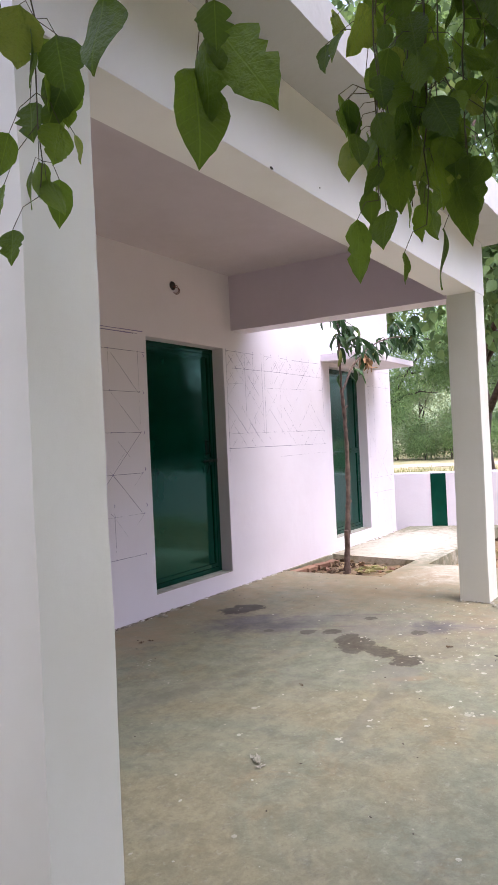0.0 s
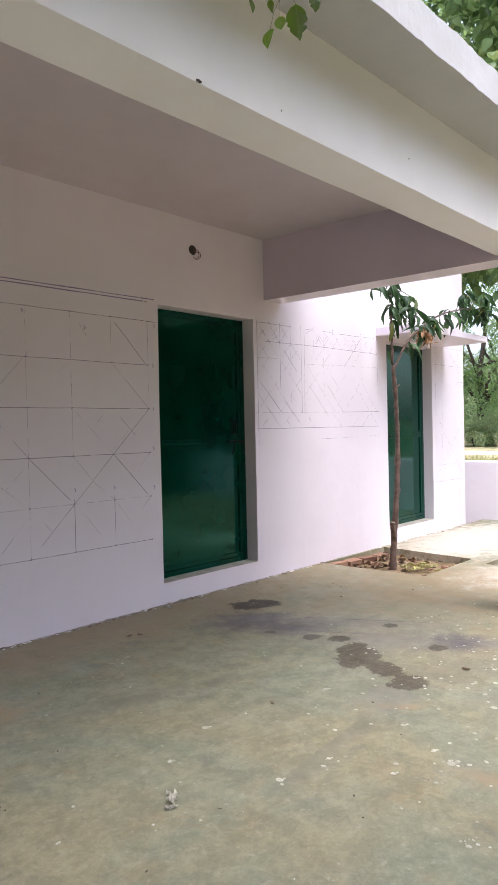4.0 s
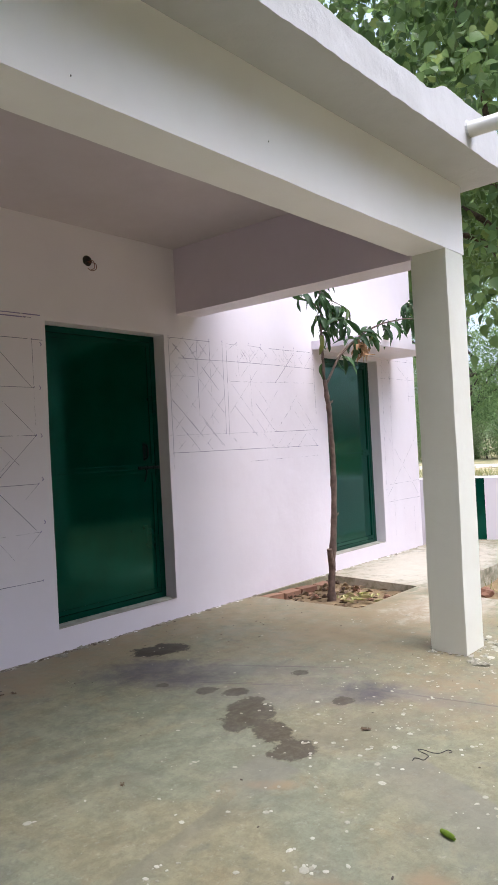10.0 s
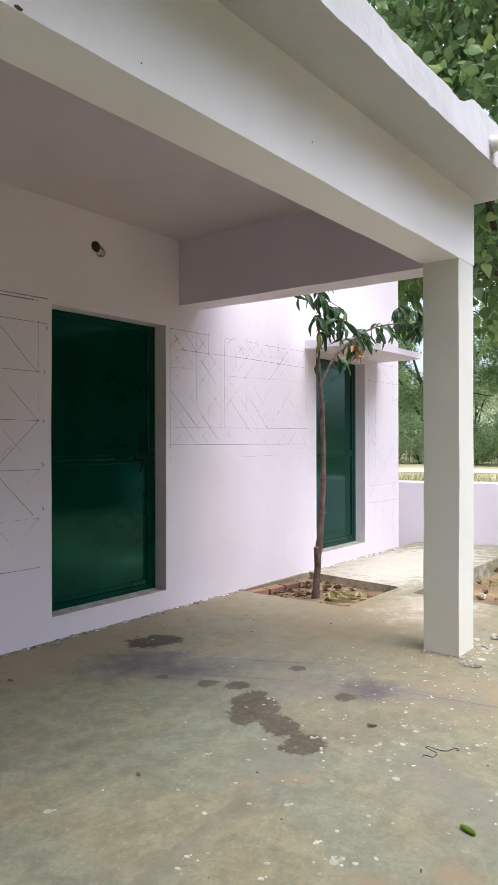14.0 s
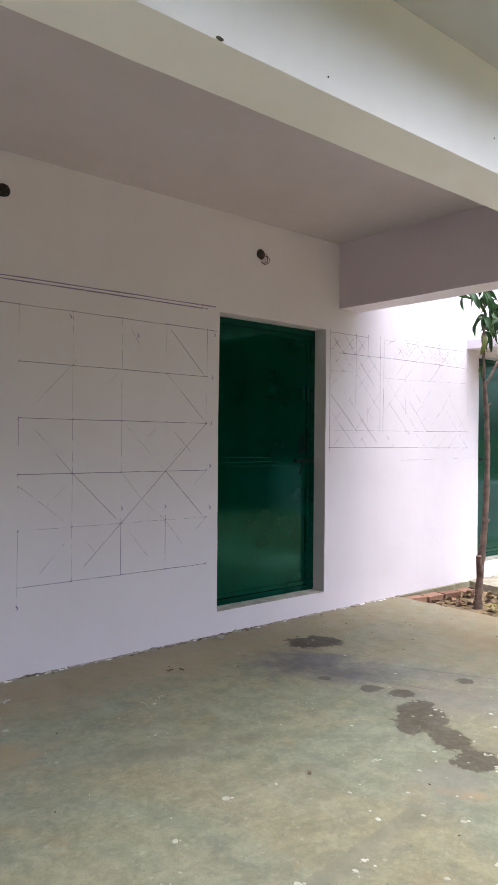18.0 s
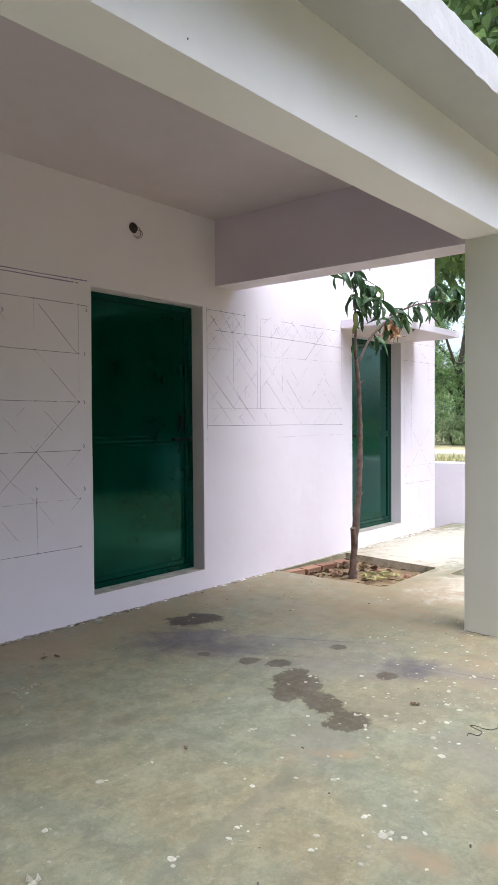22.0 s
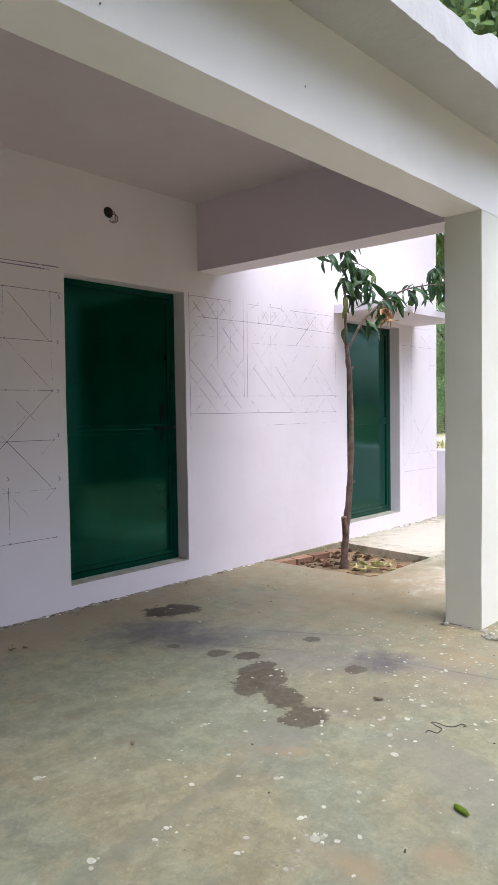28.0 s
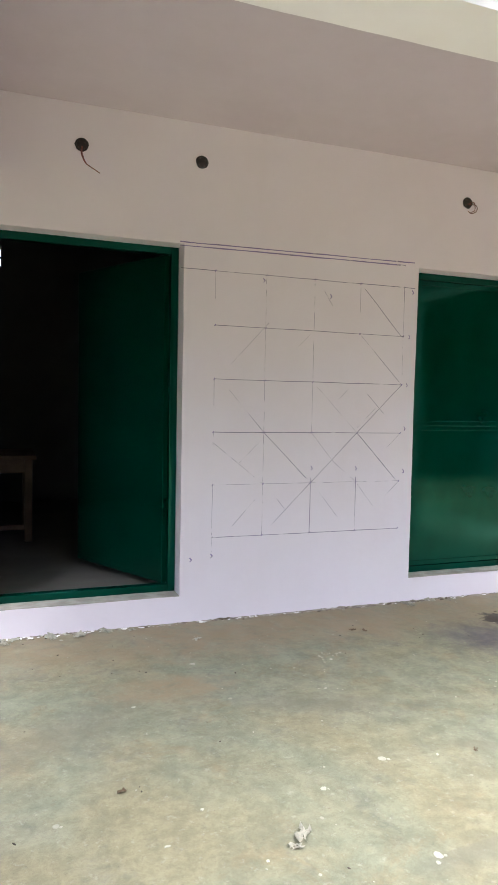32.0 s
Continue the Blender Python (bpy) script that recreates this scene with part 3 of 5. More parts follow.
def column(x0, x1):
    e = thing("column", "white painted square concrete column on the floor", "column", ((x0 + x1) / 2, -2.15, 0), "verandah columns")
    b = rough_box(x0, x1, -2.266, -2.035, 0.004, BEAM_Z + 0.003, 0.07, 0.0035, x0)
    bmesh.ops.translate(b, verts=b.verts, vec=(-e.location.x, 2.15, 0))
    arrised(part("shaft", b, COLUMN_WHITE, e))
    # broken mortar bits round the foot
    rng = random.Random(int(x0 * 100))
    bm = bmesh.new()
    for s in range(26):
        side = rng.randrange(4)
        px, py = rng.uniform(-0.14, 0.14), rng.uniform(-0.13, 0.13)
        px, py = ((px, -0.135), (px, 0.13), (-0.145, py), (0.145, py))[side]
        r = bmesh.ops.create_icosphere(bm, subdivisions=1, radius=rng.uniform(0.004, 0.012))["verts"]
        bmesh.ops.scale(bm, verts=r, vec=(rng.uniform(0.8, 2.2), rng.uniform(0.8, 1.8), 0.5))
        bmesh.ops.translate(bm, verts=r, vec=(px + rng.uniform(-0.01, 0.01), py, 0.005))
    tagged(part("mortar_crumbs", bm, CEMENT_EDGE, e, "broken mortar crumbs round the foot"), kind="stuff")
    return e


column(1.346, 1.590)
column(-2.958, -2.70)

# concrete shade over the second door
sh = thing("door_canopy", "thin white concrete canopy above the green door", "canopy", (3.95, -0.25, 2.28))


def canopy_shape(p):
    return (p.x, p.y, p.z + 0.005 * noise.noise(Vector((p.x * 2, 0, 0))) - (0.02 if p.y < -0.2 and p.z > 0.04 else 0.0))


arrised(part("slab", rough_box(-0.91, 0.66, -0.315, 0.248, 0.0, 0.085, 0.09, 0.004, 2.0, canopy_shape), LILAC, sh))

# ground to the horizon
g = 0.9
gx = [-1500, -400, -120, -60] + [-40 + 4 * i for i in range(36)] + [140, 200, 400, 1500]
gy = list(gx)
gv, gf = [], []
for i, x in enumerate(gx):
    for j, y in enumerate(gy):
        away = max(0.0, math.hypot(x - 2, y) - 9)
        gv.append((x, y, -0.20 + 0.12 * noise.noise(Vector((x * 0.11, y * 0.11, 0))) * min(1.0, away / 12)))
for i in range(len(gx) - 1):
    for j in range(len(gy) - 1):
        a = i * len(gy) + j
        gf.append((a, a + len(gy), a + len(gy) + 1, a + 1))
ground = tagged(part("ground", mesh_of("ground", gv, gf, EARTH, True)), "dry grassy ground with sparse growth", "ground", kind="structure")

soil_v, soil_f = [], []
NX, NY = 40, 60
for i in range(NX + 1):
    for j in range(NY + 1):
        x, y = 2.80 + i * 3.4 / NX, -7.5 + j * 6.25 / NY
        edge = min(1.0, (x - 2.8) / 0.3)
        z = -0.105 - 0.05 * edge + 0.05 * noise.noise(Vector((x * 1.7, y * 1.7, 3))) + 0.02 * noise.noise(Vector((x * 7, y * 7, 3)))
        soil_v.append((x, y, z))
for i in range(NX):
    for j in range(NY):
        a = i * (NY + 1) + j
        soil_f.append((a, a + NY + 1, a + NY + 2, a + 1))
tagged(part("ground_soil_bed", mesh_of("ground_soil_bed", soil_v, soil_f, SOIL, True)), "sunken bed of bare sandy soil", "soil", kind="structure")

pv, pf = [], []
for i in range(23):
    for j in range(23):
        x, y = 1.98 + i * 1.16 / 22, -1.1 + j * 1.08 / 22
        pv.append((x, y, -0.085 + 0.025 * noise.noise(Vector((x * 4, y * 4, 8))) + 0.012 * noise.noise(Vector((x * 13, y * 13, 8)))))
for i in range(22):
    for j in range(22):
        a = i * 23 + j
        pf.append((a, a + 23, a + 24, a + 1))
tagged(part("ground_tree_pit", mesh_of("ground_tree_pit", pv, pf, SOIL, True)), "sandy soil in the square tree pit", "soil", kind="structure")

# boundary wall with green stripes
BW = [(5.42, 0.75), (6.05, -1.0), (7.3, -5.2), (8.3, -9.0)]


def boundary():
    bm = bmesh.new()
    pts = []
    for (xa, ya), (xb, yb) in zip(BW, BW[1:]):
        n = 14
        pts += [(xa + (xb - xa) * i / n, ya + (yb - ya) * i / n) for i in range(n)]
    pts.append(BW[-1])
    rings = []
    for x, y in pts:
        top = 0.80 + 0.01 * noise.noise(Vector((x * 3, y * 3, 0)))
        rings.append([bm.verts.new(p) for p in ((x, y, -0.3), (x, y, top - 0.015), (x + 0.015, y + 0.005, top), (x + 0.215, y + 0.07, top), (x + 0.23, y + 0.08, top - 0.015), (x + 0.23, y + 0.08, -0.3))])
    for a, b in zip(rings, rings[1:]):
        for s in range(5):
            bm.faces.new([a[s], a[s + 1], b[s + 1], b[s]])
    bm.faces.new(rings[0])
    bm.faces.new(rings[-1][::-1])
    return bm


bw = tagged(part("wall_boundary", boundary(), LILAC, None, "low lilac boundary wall with dark green stripes"), category="wall", kind="structure")
slope = Vector((6.05 - 5.42, -1.0 - 0.75, 0)).normalized()
for s in (1.13, 2.09, 3.05, 4.01):
    p0 = Vector((5.42, 0.75, 0)) + slope * s
    out = Vector((slope.y, -slope.x, 0))
    if out.x > 0:
        out = -out
    bm = bmesh.new()
    q = [p0 + out * 0.004, p0 + slope * 0.22 + out * 0.004, p0 + slope * 0.22 - out * 0.02, p0 - out * 0.02]
    lo = [bm.verts.new((v.x, v.y, -0.02)) for v in q]
    hi = [bm.verts.new((v.x, v.y, 0.785)) for v in q]
    for i in range(4):
        bm.faces.new([lo[i], lo[(i + 1) % 4], hi[(i + 1) % 4], hi[i]])
    bm.faces.new(hi)
    part("stripe", bm, GREEN, bw, "dark green painted stripe")


# ---- doors ----
def ring(x0, x1, z0, z1, t, y0, y1, bevel=0.003):
    """The four bars of a frame, as separate meshes of one part list."""
    return [("frame_post", box(x0, x0 + t, y0, y1, z0, z1, bevel)), ("frame_post", box(x1 - t, x1, y0, y1, z0, z1, bevel)),
            ("frame_head", box(x0 + t, x1 - t, y0, y1, z1 - t, z1, bevel)), ("frame_foot", box(x0 + t, x1 - t, y0, y1, z0, z0 + t, bevel))]


def leaf_parts(e, w, h, mid, hinge_left=True):
    """A sheet-steel leaf in its own axes: x 0..w, y 0 (outer face) .. 0.04, z 0..h."""
    leaf = part("leaf", box(0, w, 0.006, 0.036, 0, h, 0.002), GREEN, e)
    for a, b in ((0.0, mid), (mid, h)):
        for nm, bx in (("rail", (0, w, -0.006, 0.005, a, a + 0.035)), ("rail", (0, w, -0.006, 0.005, b - 0.035, b)),
                       ("stile", (0, 0.035, -0.006, 0.005, a + 0.036, b - 0.036)), ("stile", (w - 0.035, w, -0.006, 0.005, a + 0.036, b - 0.036))):
            x0, x1, y0, y1, z0, z1 = bx
            part(nm, box(x0 + 0.001, x1 - 0.001, y0, y1, z0 + 0.001, z1 - 0.001, 0.002), GREEN, leaf)
    return leaf


def bolt(e, x, z, y):
    """A sliding bolt with its hasp and a pull handle."""
    b = part("bolt", tube([(x - 0.06, y - 0.022, z), (x + 0.13, y - 0.022, z)], 0.0105, 10), STEEL, e, "sliding door bolt")
    part("bolt_knob", tube([(x + 0.13, y - 0.022, z), (x + 0.142, y - 0.03, z)], [0.011, 0.013], 10), BLACK, b)
    part("bolt_hasp", tube(bend([(x, y - 0.022, z), (x + 0.004, y - 0.04, z - 0.03), (x - 0.004, y - 0.02, z - 0.11)], 4), 0.007, 8), STEEL, b)
    for dx in (-0.045, 0.03, 0.09):
        part("bolt_staple", box(x + dx - 0.008, x + dx + 0.008, y - 0.034, y, z - 0.014, z + 0.014, 0.003), STEEL, b)
    h = part("pull_handle", tube(bend([(x + 0.02, y, z + 0.07), (x + 0.02, y - 0.04, z + 0.085), (x + 0.02, y - 0.04, z + 0.17), (x + 0.02, y, z + 0.185)], 5), 0.007, 8), STEEL, e, "curved pull handle")
    part("handle_plate", box(x + 0.005, x + 0.035, y - 0.003, y, z + 0.055, z + 0.20, 0.002), STEEL, h)


def door(name, x0, x1, top, label, closed=True):
    e = thing(name, label, "door", (x0, 0.122, SILL), "green doors", "structure")
    w, h = x1 - x0, top - SILL
    for nm, bm in ring(0.002, w - 0.002, 0.002, h - 0.002, 0.045, 0.0, 0.055):
        part(nm, bm, GREEN, e)
    part("door_sill", rough_box(0.002, w - 0.002, -0.120, -0.003, 0.0005, 0.006, 0.05, 0.0015), CEMENT_EDGE, e, "worn cement sill")
    return e, w, h


d1, w1, h1 = door("door_1", *DOORS["d1"], "closed dark green glossy steel door in the lilac wall")
lf = leaf_parts(d1, w1 - 0.10, h1 - 0.10, 0.99)
lf.location = (0.05, 0.008, 0.05)
bolt(d1, 0.90, 1.045, 0.014)
d2, w2, h2 = door("door_2", *DOORS["d2"], "closed dark green glossy steel door below a canopy")
lf = leaf_parts(d2, w2 - 0.10, h2 - 0.10, 0.99)
lf.location = (0.05, 0.008, 0.05)
bolt(d2, 0.12, 1.03, 0.014)
d0, w0, h0 = door("door_3", *DOORS["d0"], "open dark green steel door swung into the room")
lf = leaf_parts(d0, 0.93, h0 - 0.10, 0.99)
# hinged at the right post, swung inwards
lf.matrix_local = pose(w0 - 0.047, 0.045, 0.05, 0, 0, 117)
for z in (0.35, 1.05, 1.8):
    hg = part("hinge", tube([(w0 - 0.05, 0.06, z - 0.04), (w0 - 0.05, 0.06, z + 0.04)], 0.008, 8), STEEL, d0)

# ventilator of the dark room, a table inside
vent = thing("ventilator", "bright barred ventilator high in the dark room", "window", (-2.82, 4.3, 2.94), kind="structure")
for dx in (-0.2, -0.1, 0.0, 0.1, 0.2):
    part("bar", tube([(dx, 0.1, -0.11), (dx, 0.1, 0.11)], 0.012, 8), STEEL, vent)
part("mid_bar", box(-0.2, 0.2, 0.09, 0.11, -0.012, 0.012), STEEL, vent)
table = thing("wooden_table", "brown wooden table standing in the dark room", "table", (-2.75, 2.25, SILL))
part("tabletop", box(-0.48, 0.40, -0.40, 0.40, 0.68, 0.715, 0.006), WOOD, table)
for sx in (-0.42, 0.34):
    for sy in (-0.34, 0.34):
        part("leg", box(sx - 0.03, sx + 0.03, sy - 0.03, sy + 0.03, 0.002, 0.679, 0.005), WOOD, table)
part("apron", box(-0.388, 0.308, -0.355, -0.33, 0.57, 0.678, 0.003), WOOD, table)
part("stretcher", box(-0.388, 0.308, -0.35, -0.325, 0.10, 0.14, 0.003), WOOD, table)

# ---- things: verandah ----
def light_point(x, z, wires, label, seed):
    e = thing("wall_light_point", label, "light point", (x, 0, z), "open light points")
    r = random.Random(seed)
    bm = bmesh.new()
    n = 18
    rim = [[bm.verts.new((rad * math.cos(a) * (1 + 0.06 * r.uniform(-1, 1)), y, rad * math.sin(a) * (1 + 0.06 * r.uniform(-1, 1))))
            for a in [2 * math.pi * i / n for i in range(n)]] for rad, y in ((0.038, -0.001), (0.036, -0.006), (0.030, -0.006), (0.028, -0.002))]
    for a, b in zip(rim, rim[1:]):
        for i in range(n):
            bm.faces.new([a[i], a[(i + 1) % n], b[(i + 1) % n], b[i]])
    bm.faces.new(rim[-1])
    part("box_rim", bm, BLACK, e)
    for a in (0.6, 2.2, 3.9, 5.3):
        part("screw_lug", box(0.024 * math.cos(a) - 0.004, 0.024 * math.cos(a) + 0.004, -0.0075, -0.0021, 0.024 * math.sin(a) - 0.004, 0.024 * math.sin(a) + 0.004, 0.001), DARK_BARK, e)
    for pts in wires:
        part("wire", tube(bend(pts, 5), 0.0028, 6), COPPER, e, "loose red-brown wire")
    return e


light_point(-2.194, 2.738, [[(0.005, -0.004, -0.01), (0.0, -0.02, -0.05), (0.02, -0.02, -0.10), (0.05, -0.03, -0.125), (0.095, -0.03, -0.15)],
                            [(0.0, -0.004, -0.01), (-0.006, -0.025, -0.05), (0.015, -0.024, -0.10), (0.05, -0.034, -0.128)]],
            "round black light point with a hanging wire", 1)
light_point(-1.505, 2.738, [], "round black light point with no wire", 2)
light_point(0.373, 2.725, [[(0.01, -0.004, -0.01), (0.05, -0.03, -0.02), (0.055, -0.03, -0.055), (0.02, -0.025, -0.075), (-0.01, -0.02, -0.06)],
                           [(0.0, -0.004, -0.01), (0.03, -0.03, 0.0), (0.04, -0.03, -0.05), (0.01, -0.028, -0.07)]],
            "round black light point with a looped wire", 3)


def strokes(name, label, segs, mat, wide=0.003, lift=0.0015):
    """Thin ruled strokes lying on the wall's face."""
    verts, faces = [], []
    r = random.Random(len(segs))
    for x0, z0, x1, z1 in segs:
        a, b = Vector((x0, 0, z0)), Vector((x1, 0, z1))
        n = max(1, int((b - a).length / 0.12))
        side = (b - a).normalized().cross(Vector((0, 1, 0)))
        start = len(verts)
        for i in range(n + 1):
            p = a.lerp(b, i / n) + side * r.uniform(-0.0012, 0.0012)
            w = wide * r.uniform(0.35, 0.65)
            for s in (-1, 1):
                q = p + side * w * s
                verts.append((q.x, -lift, q.z))
        for i in range(n):
            k = start + 2 * i
            faces.append((k, k + 1, k + 3, k + 2))
    return part(name, mesh_of(name, verts, faces, mat), None, wall, label)


# ruled grid of squares between the first two doors: columns 0..4, rows 0..5
def gp(i, j):
    return (-1.41 + 0.327 * i, 2.118 - 0.3215 * j)


def cells(rows):
    return [(*gp(a, b), *gp(c, d)) for a, b, c, d in rows]


strokes("pencil_grid", "dark ruled pencil grid", cells([
    (-0.65, 0, 4.25, 0), (0, 1, 4, 1), (0, 2, 4, 2), (0, 3, 4, 3), (0, 5, 4, 5), (4, 0, 4, 0.5),
    (3.1, 0.1, 3.95, 1.0), (4, 2, 1.2, 4.8), (3.3, 1.3, 4, 2), (2, 3.9, 2, 5), (3, 3.9, 3, 4.7), (1.0, 3.0, 1.9, 3.9), (3, 3, 3.9, 3.95)]), PENCIL, 0.0034)
strokes("pencil_diagonals", "faint ruled pencil diagonals", cells([
    (0, 4, 4, 4), (0, 2, 0, 2.5), (0, 3, 0, 3.4), (0, 3.8, 0, 5.3), (0, 0, 0, 0.6), (1, 0, 1, 2), (4, 0.5, 4, 1), (3, 0, 3, 0.6), (3.0, 1.0, 3.3, 1.3), (3.0, 2.9, 3.4, 2.5), (2, 1.6, 2, 3), (3, 4.7, 3, 5), (0.0, 3.2, 1.0, 4.0), (2.0, 3.0, 2.5, 3.6), (0.9, 2.0, 1.0, 2.0), (1, 2, 1, 5), (2, 0, 2, 1.6), (4, 1, 4, 1.8), (0.3, 2.2, 1.0, 3.0), (2.1, 2.1, 3.0, 3.0), (0.2, 1.85, 1.1, 0.85),
    (0.5, 3.6, 0.9, 3.2), (0.4, 4.8, 0.85, 4.3), (1.3, 4.3, 1.5, 4.55), (2.2, 4.2, 2.6, 4.7), (3, 4, 3.4, 4.5), (3.7, 3.3, 4, 3.0), (3.7, 4.3, 4, 4.0),
    (3.2, 2.2, 3.6, 2.6), (2.6, 2.3, 2.8, 2.1), (2.5, 3.6, 3.0, 4.0), (1.7, 1.3, 2.0, 1.0), (2.2, 0.2, 2.4, 0.5)]), FAINT, 0.003)
strokes("chalk_lines", "double violet snapped chalk line", [(-1.63, 2.268, -0.03, 2.285), (-1.63, 2.248, -0.10, 2.262)], VIOLET, 0.0065)
marks = []
for i, j in ((4.14, 1.0), (4.12, 2.0), (4.10, 2.9), (4.10, 3.8), (2.02, 3.7), (3.0, 3.72), (4.2, 0.08), (-0.4, 5.4), (0.0, 5.35), (0.95, 0.1), (2.35, 0.3)):
    x, z = gp(i, j)
    marks += [(x - 0.006, z + 0.012, x + 0.006, z - 0.004), (x + 0.006, z - 0.004, x - 0.005, z - 0.014)]
for i in range(5):
    for j in range(6):
        x, z = gp(i, j)
        marks.append((x - 0.004, z - 0.006, x + 0.004, z + 0.006))
strokes("pencil_ticks", "small dark pencil ticks", marks, VIOLET, 0.006, 0.0019)

# lattice drawing between the second door and the tree
strokes("pencil_lattice", "dark ruled pencil lattice", [
    (1.11, 2.24, 1.59, 2.24), (1.77, 2.24, 1.92, 2.24), (2.07, 2.245, 2.24, 2.243), (2.36, 2.24, 3.0, 2.25), (1.21, 2.08, 2.24, 2.09), (2.24, 2.09, 3.05, 2.085), (2.40, 1.46, 3.07, 1.47), (1.10, 1.31, 3.07, 1.31), (1.11, 2.24, 1.11, 1.28), (1.42, 2.25, 1.42, 1.61),
    (1.57, 2.25, 1.57, 2.06), (1.73, 2.26, 1.73, 1.45), (1.78, 2.26, 1.77, 1.44), (3.05, 2.27, 3.06, 1.63), (1.29, 2.22, 1.42, 2.07), (1.47, 2.02, 1.66, 1.83), (1.12, 1.74, 1.42, 1.46),
    (1.47, 1.56, 1.70, 1.35), (1.85, 1.70, 2.14, 1.43), (2.14, 1.72, 2.40, 1.46), (2.43, 1.92, 2.74, 2.22)], PENCIL, 0.0032)
strokes("pencil_lattice_fine", "faint ruled pencil lattice", [
    (1.08, 1.45, 2.40, 1.46), (2.03, 1.20, 3.06, 1.21), (1.57, 2.06, 1.57, 1.53), (1.92, 2.27, 1.93, 1.94), (2.08, 2.27, 2.08, 1.61), (2.24, 2.26, 2.24, 2.10),
    (2.58, 2.25, 2.58, 1.93), (2.74, 2.26, 2.74, 2.10), (1.19, 2.16, 1.29, 2.07), (1.12, 2.09, 1.21, 2.18), (1.11, 1.94, 1.22, 2.04), (1.42, 2.08, 1.27, 1.93),
    (1.42, 2.08, 1.51, 2.17), (1.20, 1.52, 1.33, 1.40), (1.78, 2.18, 1.92, 2.26), (2.14, 1.89, 2.34, 1.68), (2.40, 1.46, 2.68, 1.71), (2.00, 2.21, 2.08, 2.14)], FAINT, 0.003)
strokes("pencil_lattice_short", "faint short pencil strokes", [
    (2.22, 2.25, 2.32, 2.18), (1.84, 1.40, 1.92, 1.31), (2.30, 1.40, 2.38, 1.31), (1.56, 1.43, 1.46, 1.35), (2.71, 1.65, 2.79, 1.56), (2.32, 2.18, 2.24, 2.10),
    (2.08, 2.14, 2.16, 2.21), (1.92, 2.26, 2.0, 2.12), (2.50, 2.20, 2.58, 2.12), (2.66, 2.12, 2.58, 2.2), (1.24, 1.40, 1.16, 1.33)], FAINT, 0.003)
crosses = [(1.78, 1.91, 3.03, 1.94), (1.11, 1.93, 1.42, 1.935), (1.57, 1.90, 1.57, 1.77), (1.27, 2.08, 1.43, 2.16), (1.15, 2.19, 1.27, 2.08), (1.94, 2.24, 2.09, 2.06), (1.80, 1.43, 1.91, 1.32),
           (2.23, 1.44, 2.36, 1.32), (2.48, 1.52, 2.76, 1.82), (2.91, 1.51, 2.99, 1.57), (1.15, 1.42, 1.21, 1.36), (1.29, 1.45, 1.33, 1.40), (1.11, 1.30, 1.11, 1.16)]
for x0, z0, x1, z1 in ((1.11, 2.24, 1.73, 1.62), (1.57, 2.245, 1.11, 1.79), (1.73, 2.09, 1.11, 1.47), (1.11, 1.94, 1.60, 1.45), (1.73, 1.78, 1.27, 1.31), (1.11, 1.62, 1.42, 1.31), (1.27, 2.24, 1.11, 2.09),
                       (1.42, 2.24, 1.73, 1.93), (1.73, 2.24, 1.42, 1.93), (1.78, 1.94, 2.24, 1.47), (2.24, 2.09, 1.78, 1.62), (2.55, 1.94, 2.24, 1.62), (2.74, 1.78, 3.03, 1.47)):
    crosses.append((x0, z0, x1, z1))
grade = random.Random(8)
columns = (1.11, 1.265, 1.42, 1.57, 1.73, 1.78, 1.93, 2.08, 2.24, 2.40, 2.56, 2.74, 2.90, 3.05)
for xa, xb in zip(columns, columns[1:]):
    if xb - xa < 0.1:
        continue
    for top, foot, often in ((2.245, 2.09, 0.45), (2.09, 1.93, 0.2), (1.46, 1.31, 0.4), (1.62, 1.46, 0.15)):
        for z0, z1 in ((top, foot), (foot, top)):
            if grade.random() < often:
                a, b = grade.uniform(0, 0.1), grade.uniform(0.75, 1.0)
                crosses.append((xa + (xb - xa) * a, z0 + (z1 - z0) * a, xa + (xb - xa) * b, z0 + (z1 - z0) * b))
strokes("pencil_crosses", "faint pencil crosses in the lattice", crosses, FAINT, 0.0028)
dots = []
for x in (1.11, 1.27, 1.42, 1.57, 1.73, 1.92, 2.08, 2.24, 2.58, 2.74, 3.05):
    for z in (2.25 + 0.015 * (x - 1.1), 2.09, 1.46, 1.31):
        dots.append((x - 0.003, z - 0.005, x + 0.003, z + 0.005))
strokes("pencil_lattice_ticks", "small dark pencil ticks", dots, VIOLET, 0.005, 0.0019)
strokes("pencil_lattice_end", "ruled pencil lattice by the building's corner", [
    (4.36, 2.26, 5.14, 2.27), (4.35, 2.05, 5.14, 2.05), (4.56, 2.26, 4.54, 1.02), (5.0, 2.30, 4.99, 1.78), (4.39, 2.25, 4.36, 0.71), (4.39, 1.44, 5.11, 0.65),
    (5.13, 1.37, 4.38, 0.67), (4.42, 0.81, 5.14, 0.82), (4.38, 0.61, 5.14, 0.61), (4.53, 0.63, 4.52, 0.21), (4.75, 0.51, 4.75, 0.18), (4.99, 1.85, 5.14, 1.86),
    (4.36, 2.2, 4.56, 2.05), (4.75, 2.2, 4.99, 2.05), (4.99, 0.5, 4.99, 0.2)], FAINT, 0.0035)

